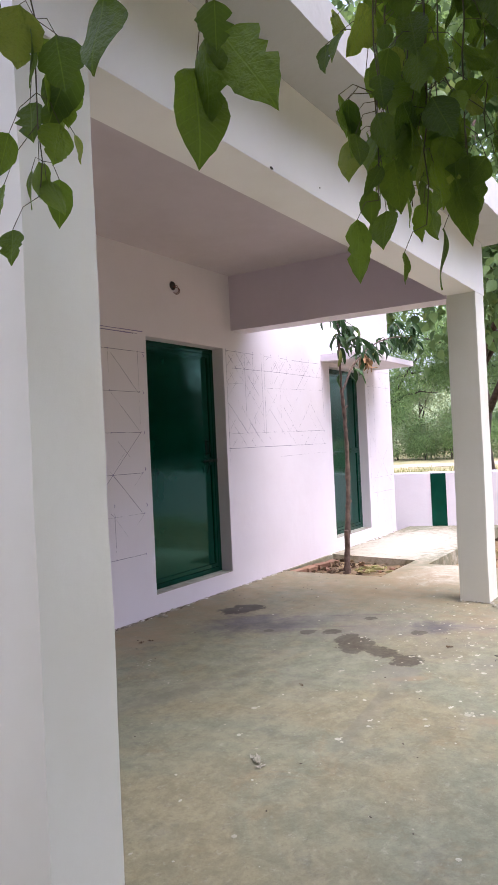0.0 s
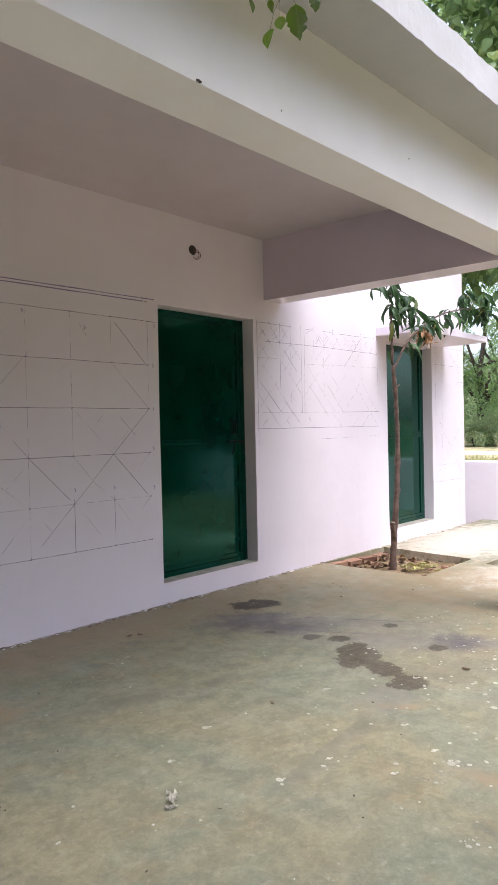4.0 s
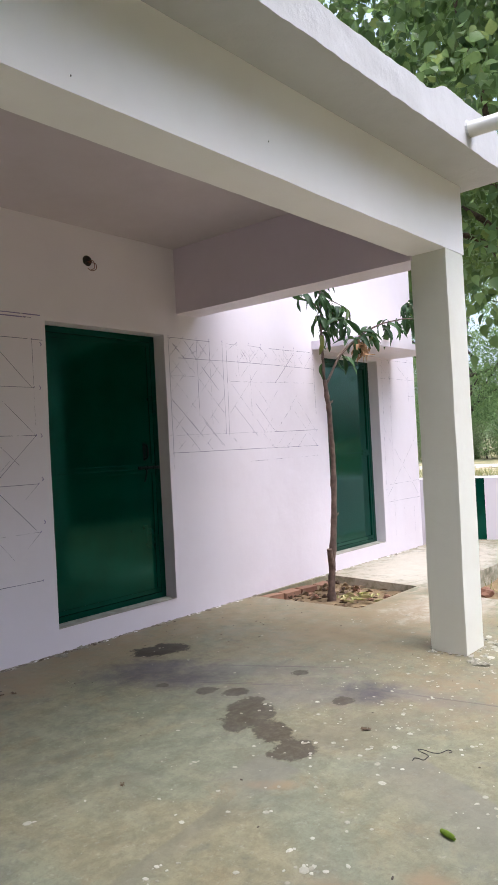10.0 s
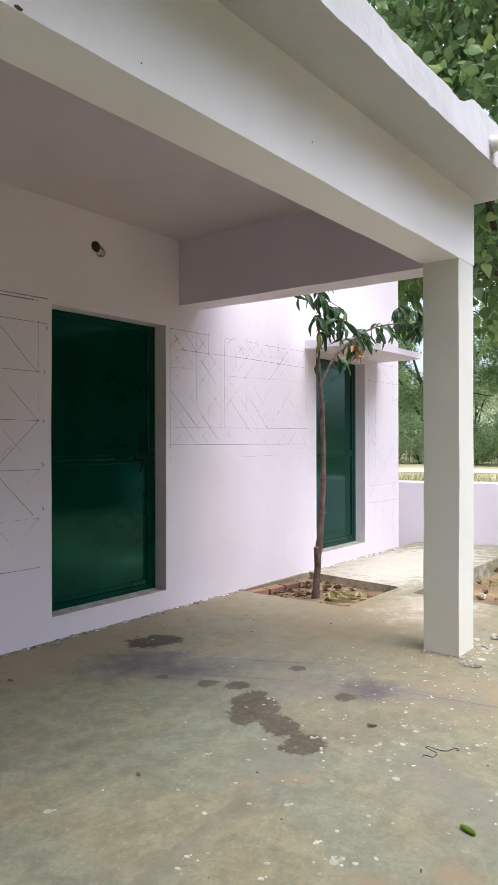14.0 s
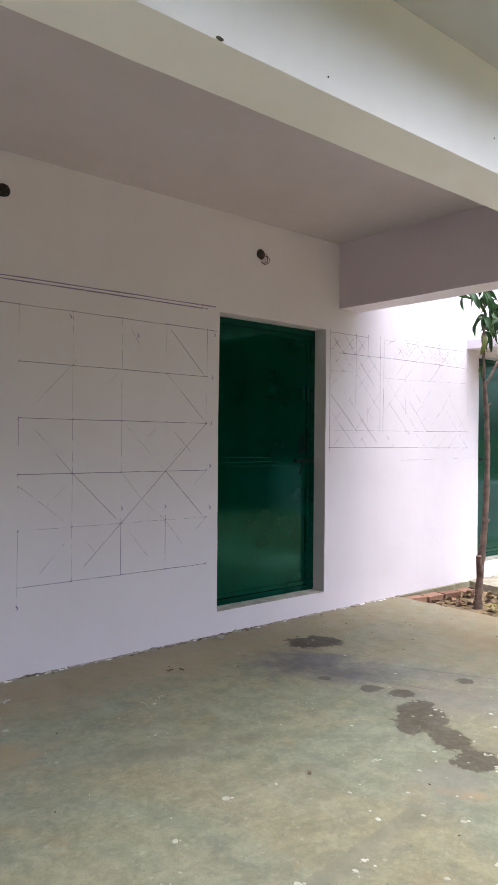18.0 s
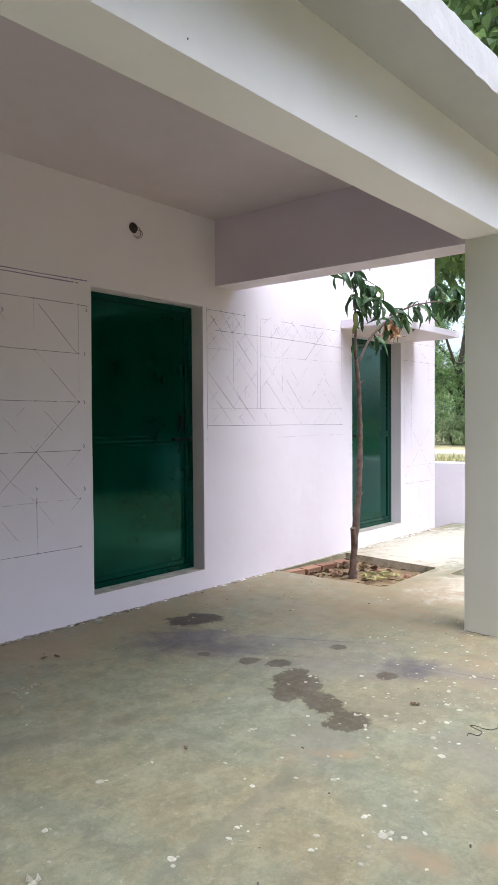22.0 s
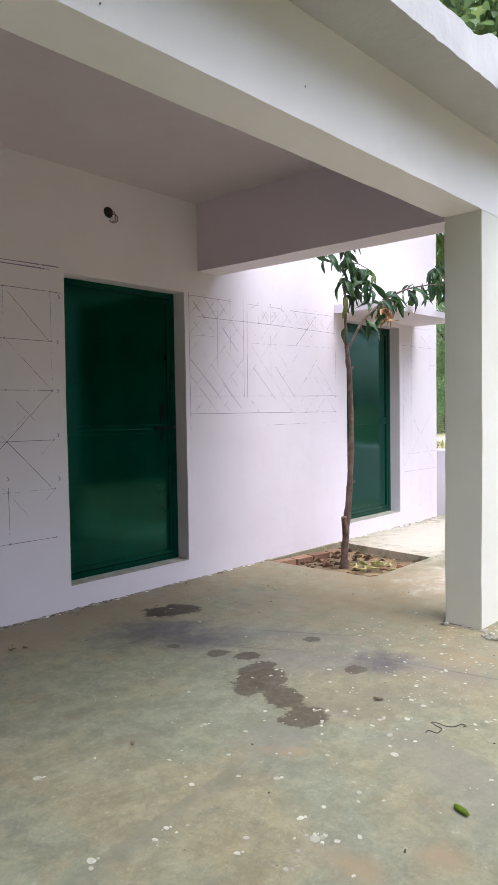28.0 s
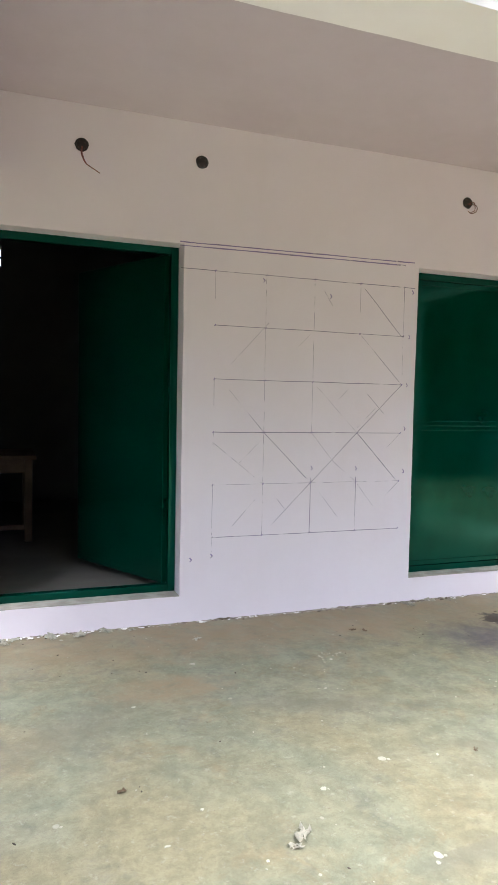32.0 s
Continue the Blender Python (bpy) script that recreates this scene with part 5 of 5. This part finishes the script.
# ---- things: beyond the boundary wall ----
spots = []
for k in range(2600):
    az, d = radians(rng.uniform(38, 95)), rng.uniform(10, 30)
    spots.append((-2.5 + d * math.sin(az), -4.0 + d * math.cos(az), -0.22))
tufts("grass", "tall dry grass beyond the boundary wall", [s for s in spots if s[0] > 8.6], 7, 0.30, GRASS, rng, 0.3)


def track():
    bm, rows = bmesh.new(), []
    for i in range(41):
        f = i / 40
        x, y = 14 + 34 * f, 46 - 78 * f
        x += 2.0 * math.sin(f * 5)
        w = 2.0
        rows.append([bm.verts.new((x - w, y - w * 0.4, -0.185)), bm.verts.new((x, y, -0.16)), bm.verts.new((x + w, y + w * 0.4, -0.185))])
    for a, b in zip(rows, rows[1:]):
        for s in range(2):
            bm.faces.new([a[s], a[s + 1], b[s + 1], b[s]])
    return bm


tagged(part("road", track(), SAND_ROAD), "pale sandy track beyond the boundary wall", "track", kind="structure")


def tree(name, label, at, height, spread, leaves, size, outline, mat, bark, limbs=7, seed=1, low=0.35, group="", thick=0.022, hang=0.4, droop=0.15):
    """A tapered trunk, limbs, and a crown of clumps with gaps."""
    r = random.Random(seed)
    e = thing(name, label, "tree", at, group)
    top = Vector((r.uniform(-0.3, 0.3), r.uniform(-0.3, 0.3), height * 0.72))
    trunk_pts = bend([(0, 0, -0.1), (r.uniform(-0.1, 0.1) * height * 0.3, 0.02 * height, height * 0.3), top], 5, 0.01 * height, r)
    n = len(trunk_pts)
    part("trunk", tube(trunk_pts, [height * thick * (1.15 - 0.9 * i / n) for i in range(n)], 9), bark, e, smooth=True)
    blobs = []
    for k in range(limbs):
        a = 2 * math.pi * k / limbs + r.uniform(-0.4, 0.4)
        start = trunk_pts[int(n * r.uniform(0.3, 0.8))]
        out = spread * r.uniform(0.55, 1.0)
        tip = Vector((math.cos(a) * out, math.sin(a) * out, height * r.uniform(low + 0.1, 0.9)))
        mid = (start + tip) / 2 + Vector((0, 0, height * 0.05))
        pts = bend([start, mid, tip], 4, 0.008 * height, r)
        part("limb", tube(pts, [height * thick * 0.42 * (1.05 - i / len(pts)) + 0.004 for i in range(len(pts))], 6), bark, e, smooth=True)
        for _ in range(7):
            q = pts[r.randrange(len(pts) // 3, len(pts))]
            blobs.append((q.x + r.gauss(0, spread * 0.18), q.y + r.gauss(0, spread * 0.18), max(height * low * 0.8, q.z + r.gauss(0, height * 0.09)), spread * r.uniform(0.10, 0.26)))
    for _ in range(7):
        blobs.append((top.x + r.gauss(0, spread * 0.25), top.y + r.gauss(0, spread * 0.25), height * r.uniform(0.72, 0.97), spread * r.uniform(0.14, 0.28)))
    if low <= 0.12:
        for _ in range(9):
            a = r.uniform(0, 6.3)
            blobs.append((math.cos(a) * spread * r.uniform(0.2, 0.8), math.sin(a) * spread * r.uniform(0.2, 0.8), height * r.uniform(0.04, 0.2), spread * r.uniform(0.14, 0.26)))
    tagged(part("crown", crown_mesh("crown", blobs, leaves, size, outline, mat, r, hang, 0.55, droop), None, e), kind="stuff")
    return e


def at_az(az, dist):
    return (-2.5 + dist * math.sin(radians(az)), -4.0 + dist * math.cos(radians(az)), -0.2)


for k, (az, dist, h, s, m, n) in enumerate(((50, 62, 8, 5.0, PALE_FINE, 16000), (56, 80, 9, 6.0, PALE_FINE, 16000), (66.5, 50, 14.5, 6.5, FINE_LEAF, 34000),
                                            (74, 47, 13.5, 6.5, FINE_LEAF, 32000), (82, 50, 13, 6.5, FINE_LEAF, 30000), (60.5, 64, 11, 5.5, FINE_LEAF, 24000), (63.5, 72, 9, 6.5, PALE_FINE, 22000), (70, 70, 9, 6.5, PALE_FINE, 22000), (78, 72, 9, 6.5, PALE_FINE, 22000))):
    tree("thorn_tree", "far feathery green thorn tree beyond the track", at_az(az, dist), h, s, n, 0.20, TINY, m, DARK_BARK, 10, 20 + k, 0.10, "far thorn trees", 0.020)
for k in range(34):
    if k >= 26:
        az, dist = 95 + 3.0 * (k - 26), 25 + (k % 2) * 3
    else:
        az, dist = (46 + 3.1 * k, 22 + 6 * ((k * 7) % 4)) if k < 5 else ((61 + 2.2 * (k - 5), 46 + (k % 3)) if k < 16 else (60 + 2.3 * (k - 16), 56 + 3 * (k % 3)))
    r = random.Random(60 + k)
    e = thing("bush", "round green bush in the dry grass", "bush", at_az(az, dist), "far bushes")
    w = r.uniform(1.6, 2.0) if k > 25 else r.uniform(0.7, 1.3) if k < 5 else r.uniform(1.7, 3.0) if k < 16 else r.uniform(3.0, 4.5)
    blobs = [(r.gauss(0, w * 0.6), r.gauss(0, w * 0.6), w * r.uniform(0.2, 0.8), w * r.uniform(0.25, 0.5)) for _ in range(10)]
    tagged(part("foliage", crown_mesh("foliage", blobs, 5000, 0.11, TINY, FINE_LEAF if k % 2 else PALE_FINE, r), None, e), kind="stuff")
    for s in range(4):
        part("stem", tube([(0, 0, -0.05), (r.gauss(0, 0.3), r.gauss(0, 0.3), w * 0.7)], [0.03, 0.01], 5), DARK_BARK, e)

# wooded hills on the skyline
hv, hf = [], []
for i in range(49):
    a = radians(-10 + 2.5 * i)
    for d, z in ((420, -3), (470, 26 + 10 * noise.noise(Vector((i * 0.21, 0, 0))) + 4 * noise.noise(Vector((i * 0.9, 0, 0)))), (600, 34 + 14 * noise.noise(Vector((i * 0.17, 4, 0))))):
        hv.append((d * math.sin(a), d * math.cos(a), z))
for i in range(48):
    for j in range(2):
        q = 3 * i + j
        hf.append((q, q + 1, q + 4, q + 3))
HILL = simple("hazy_wooded_hill", (0.13, 0.17, 0.09), (0.20, 0.25, 0.13), 0.05, 1.0)
tagged(part("backdrop_hills", mesh_of("backdrop_hills", hv, hf, HILL, True)), "hazy green hills on the skyline", "hills", kind="structure")

tree("broadleaf_tree", "tall broad-leaved tree overhanging the verandah roof", (11.8, 0.2, -0.2), 12.5, 8.4, 56000, 0.205, OVATE, TREE_LEAF, BARK, 15, 3, 0.36, "", 0.014, 0.8, 0.22)
# unseen trees behind the camera: dense to the south-east for dark door reflections, western ones added to block light
for k, (az, dist, h, s, n) in enumerate(((141, 13.5, 6.6, 3.5, 25000), (151, 14, 6.6, 3.6, 24000), (162, 15, 6.4, 3.8, 18000), (147, 19, 7.6, 4.4, 20000), (158, 20, 7.6, 4.4, 16000),
                                         (174, 17, 6.5, 4.0, 10000), (187, 18, 6.5, 4.4, 9000), (210, 20, 8, 4.8, 9000), (236, 19, 8.5, 5, 12000), (256, 15, 9.5, 5, 15000), (276, 14, 9.5, 5, 16000), (298, 16, 9.0, 5, 14000), (262, 8.5, 9.5, 3.4, 16000), (287, 9, 9.5, 3.4, 16000))):
    spot = (0.5 + dist * math.sin(radians(az)), dist * math.cos(radians(az)), -0.2) if az < 190 else at_az(az, dist)
    tree("unseen_yard_tree", "unseen leafy green tree added at the edge of the yard", spot, h, s, n, 0.5 if k < 5 else 0.36, SMALL, YARD_LEAF, DARK_BARK, 8, 80 + k, 0.05, "yard trees", 0.02)

# ---- the tree that hangs over the path, with its low twigs ----
def leaf_mesh(k):
    """An ovate pointed leaf of unit length hanging down from its stalk, waved, folded along the midrib, some eaten."""
    r = random.Random(300 + k)
    rows, verts, faces = 15, [], []
    bend_y, twist = r.uniform(-0.22, 0.22), r.uniform(-0.35, 0.35)
    eaten = {(r.choice((-1, 1)), n0 + d): 0.62 + 0.25 * abs(d - 1) for n0 in ((r.randrange(3, 9), r.randrange(6, 12)) if k % 2 else ()) for d in range(3)}
    for n in range(rows):
        f = n / (rows - 1)
        half = 0.33 * math.sin(math.pi * f ** 0.70) ** 0.9 + 0.003
        if f > 0.80:
            half *= 0.62 + 0.38 * (1 - f) / 0.2
        y = bend_y * math.sin(2.4 * f) * f
        ca, sa = math.cos(twist * f), math.sin(twist * f)
        for s in (-1, -0.55, 0, 0.55, 1):
            bite = eaten.get((s, n), 1.0)
            x = s * half * bite * (1 + (0.06 * r.uniform(-1, 1) if abs(s) == 1 else 0))
            fold = 0.20 * abs(s) * half + 0.028 * math.sin(8 * f + 3 * s + k) * abs(s)
            verts.append((x * ca - fold * sa, y - fold * ca - x * sa, -f))
    for n in range(rows - 1):
        for s in range(4):
            a = 5 * n + s
            faces.append((a, a + 1, a + 6, a + 5))
    return mesh_of("leaf", verts, faces, NEAR_LEAF, True)


LEAVES = [leaf_mesh(k) for k in range(10)]
TR = Vector((-3.7, -6.9, -0.1))
over = tree("overhanging_tree", "leafy tree whose low twigs hang over the path", tuple(TR), 7.5, 4.0, 60000, 0.20, SMALL, TREE_LEAF, BARK, 11, 44, 0.42, "", 0.02)
rng = random.Random(77)
ahead = Vector((0.76, 0.65, 0.0))
across = Vector((0.65, -0.76, 0.0))
TOPS = []


def spray(spine, own, extra, size, spread, seed, low, stem_thick=0.0016):
    """One drooping twig from the bough with its leaves: own ones (base, length, width, lean), and extra ones strewn along it."""
    r = random.Random(seed)
    TOPS.append(spine[0])
    pts = bend(spine, 6, 0.004, r)
    stem = part("twig", tube([p - TR for p in pts], [stem_thick * (1 - 0.6 * i / len(pts)) for i in range(len(pts))], 6), TWIG, over, smooth=True)
    todo = []
    for x, y, z, ln, wide, lean in own:
        todo.append((Vector((x, y, z)), ln, wide, radians(lean), r.gauss(0, 0.45), r.gauss(0, 0.15), True))
    for _ in range(extra):
        p = pts[r.randrange(len(pts))]
        q = p + across * r.gauss(0, spread) + ahead * r.gauss(0, spread * 0.8) + Vector((0, 0, r.gauss(-0.01, 0.03)))
        q.z = max(q.z, low + r.uniform(0.0, 0.05))
        todo.append((q, size * r.uniform(0.6, 1.3), r.uniform(0.8, 1.15), r.gauss(0, 0.4), r.gauss(0, 0.9), r.gauss(0, 0.3), False))
    for q, ln, wide, lean, yaw, pitch, mine in todo:
        joint = min(pts, key=lambda b: (b - q).length + (0.3 if b.z < q.z + 0.01 else 0.0))
        if not mine and (joint - q).length > 0.07:
            q = joint + (q - joint).normalized() * 0.05
        mid = joint.lerp(q, 0.6) + Vector((0, 0, 0.012))
        part("stalk", tube([joint - TR, mid - TR, q - TR], [0.0006, 0.0005, 0.0005], 5), TWIG, stem)
        ob = part("leaf", LEAVES[r.randrange(len(LEAVES))], None, stem)
        turn = Matrix.Rotation(-0.863 + yaw + (math.pi if r.random() < 0.4 else 0.0), 4, "Z") @ Matrix.Rotation(pitch, 4, "X") @ Matrix.Rotation(-lean if mine else lean, 4, "Y")
        ob.matrix_local = Matrix.Translation(q - TR) @ turn @ Matrix.Diagonal((ln * wide, ln, ln, 1))


def twig_line(x, y, z, top, dx=0.0, dy=0.0):
    return [Vector((x + dx, y + dy, top)), Vector((x + 0.5 * dx + 0.01, y + 0.5 * dy, top * 0.5 + z * 0.5 + 0.03)), Vector((x, y, z))]


# the dense bunch: four long twigs with the lowest leaves, then shorter ones above and behind
LOW_A = [(-3.315, -3.352, 1.603, 0.077, 0.67, 0), (-3.292, -3.381, 1.613, 0.052, 1.25, 0), (-3.303, -3.367, 1.640, 0.044, 0.98, 0), (-3.299, -3.397, 1.670, 0.066, 0.99, -6), (-3.324, -3.391, 1.656, 0.045, 0.66, -32)]
LOW_B = [(-3.265, -3.392, 1.565, 0.041, 0.79, -1), (-3.312, -3.449, 1.648, 0.057, 0.94, 4), (-3.263, -3.419, 1.621, 0.047, 1.02, 0), (-3.288, -3.460, 1.685, 0.054, 1.30, -6), (-3.330, -3.433, 1.718, 0.054, 1.19, -2)]
LOW_C = [(-3.246, -3.437, 1.590, 0.075, 0.98, 15), (-3.273, -3.462, 1.638, 0.086, 0.64, 11), (-3.245, -3.470, 1.644, 0.066, 0.98, 14), (-3.284, -3.481, 1.657, 0.035, 1.19, 4), (-3.282, -3.501, 1.651, 0.046, 1.18, 40)]
LOW_D = [(-3.365, -3.377, 1.684, 0.046, 0.82, -8), (-3.336, -3.407, 1.706, 0.051, 1.17, 0), (-3.369, -3.406, 1.698, 0.045, 1.10, -6), (-3.377, -3.414, 1.735, 0.045, 0.93, 0)]
SPRAYS = [((-3.307, -3.378, 1.623), 2.05, LOW_A, 12, 1.66), ((-3.292, -3.431, 1.585), 2.05, LOW_B, 12, 1.66), ((-3.266, -3.470, 1.610), 2.05, LOW_C, 12, 1.66), ((-3.362, -3.401, 1.704), 2.05, LOW_D, 7, 1.66)]
for k in range(13):
    f = (k + 0.5) / 13
    p = Vector((-3.345, -3.405, 0)) + Vector((0.52, -0.855, 0)) * (0.38 * f + rng.uniform(-0.02, 0.02)) + ahead * rng.uniform(0.0, 0.24)
    SPRAYS.append(((p.x, p.y, 1.69 - 0.03 * f + rng.uniform(-0.02, 0.06)), 2.05, [], 20, 1.67 - 0.03 * f))
LATE = [(-3.167, -3.596, 1.616, 0.059, 1.08, -4), (-3.170, -3.624, 1.597, 0.050, 1.00, -2), (-3.158, -3.632, 1.593, 0.050, 1.17, 0), (-3.163, -3.636, 1.548, 0.024, 1.00, 2), (-3.161, -3.635, 1.634, 0.041, 1.30, 0)]
SPRAYS.append(((-3.164, -3.625, 1.568), 2.05, LATE, 10, 1.62))
BIG = [(-3.644, -3.360, 1.644, 0.088, 0.89, -3), (-3.642, -3.385, 1.667, 0.092, 0.87, 28), (-3.659, -3.383, 1.653, 0.065, 1.07, 21), (-3.708, -3.321, 1.685, 0.071, 0.92, 0), (-3.669, -3.399, 1.671, 0.035, 1.30, 0)]
SPRAYS.append(((-3.648, -3.376, 1.684), 2.0, BIG, 0, 1.5))
for n, ((x, y, z), top, own, extra, low) in enumerate(SPRAYS):
    spray(twig_line(x, y, z, top, -0.03, -0.02), own, extra, 0.057, 0.045, 500 + n, low)
# beside the first column
SIDE = [(-3.494, -3.052, 1.828, 0.098, 0.81, 24), (-3.572, -3.054, 1.857, 0.075, 1.18, 4), (-3.537, -3.074, 1.831, 0.068, 1.30, -5), (-3.484, -3.027, 1.813, 0.059, 1.11, 3), (-3.499, -3.031, 1.751, 0.061, 1.19, 14), (-3.517, -2.952, 1.629, 0.050, 1.15, -1), (-3.509, -2.928, 1.697, 0.066, 0.83, 1), (-3.509, -2.988, 1.788, 0.059, 1.10, 9), (-3.540, -2.983, 1.739, 0.058, 1.08, 12)]
spray(twig_line(*(-3.518, -3.010, 1.659), 2.1, -0.05, -0.03), SIDE, 14, 0.06, 0.03, 541, 1.68)
spray(twig_line(*(-3.568, -2.990, 1.719), 2.1, -0.05, -0.03), [], 18, 0.06, 0.035, 542, 1.72)
spray(twig_line(*(-3.598, -2.970, 1.759), 2.1, -0.05, -0.03), [], 14, 0.06, 0.035, 543, 1.72)
# over the middle of the path
MIDDLE = [(-2.030, -2.863, 2.257, 0.048, 1.30, -5), (-2.001, -2.919, 2.303, 0.084, 0.91, -6), (-2.020, -2.883, 2.282, 0.033, 1.30, -9), (-1.997, -2.967, 2.301, 0.035, 1.30, 11), (-2.061, -2.891, 2.301, 0.031, 0.84, -11), (-2.098, -2.862, 2.298, 0.032, 0.92, 15)]
spray(twig_line(*(-2.034, -2.897, 2.310), 2.62, -0.1, -0.2), MIDDLE, 5, 0.05, 0.05, 551, 2.34)
# low over the end of the path
NEAR = [(-2.317, -3.785, 1.623, 0.063, 0.90, 4), (-2.302, -3.799, 1.623, 0.065, 1.01, 1), (-2.307, -3.713, 1.621, 0.038, 0.82, -15), (-2.314, -3.709, 1.630, 0.023, 1.30, -5)]
spray(twig_line(*(-2.309, -3.792, 1.653), 1.9, -0.02, -0.05), NEAR, 0, 0.05, 0.03, 561, 1.6)
# the boughs that carry them
bough_pts = bend([TR + Vector((0.0, 0.1, 2.6)), Vector((-3.9, -5.0, 3.0)), Vector((-3.7, -3.6, 2.3)), Vector((-3.15, -3.45, 2.25)), Vector((-2.35, -3.5, 2.35)), Vector((-2.06, -3.2, 2.68))], 6, 0.01, rng)
part("bough", tube([p - TR for p in bough_pts], [0.035 - 0.030 * i / len(bough_pts) for i in range(len(bough_pts))], 8), BARK, over, smooth=True)
for tip in TOPS:
    near = min(bough_pts, key=lambda b: (b - tip).length)
    part("side_twig", tube([near - TR, near.lerp(tip, 0.5) + Vector((0, 0, 0.03)) - TR, tip - TR], [0.005, 0.004, 0.0018], 6), TWIG, over)
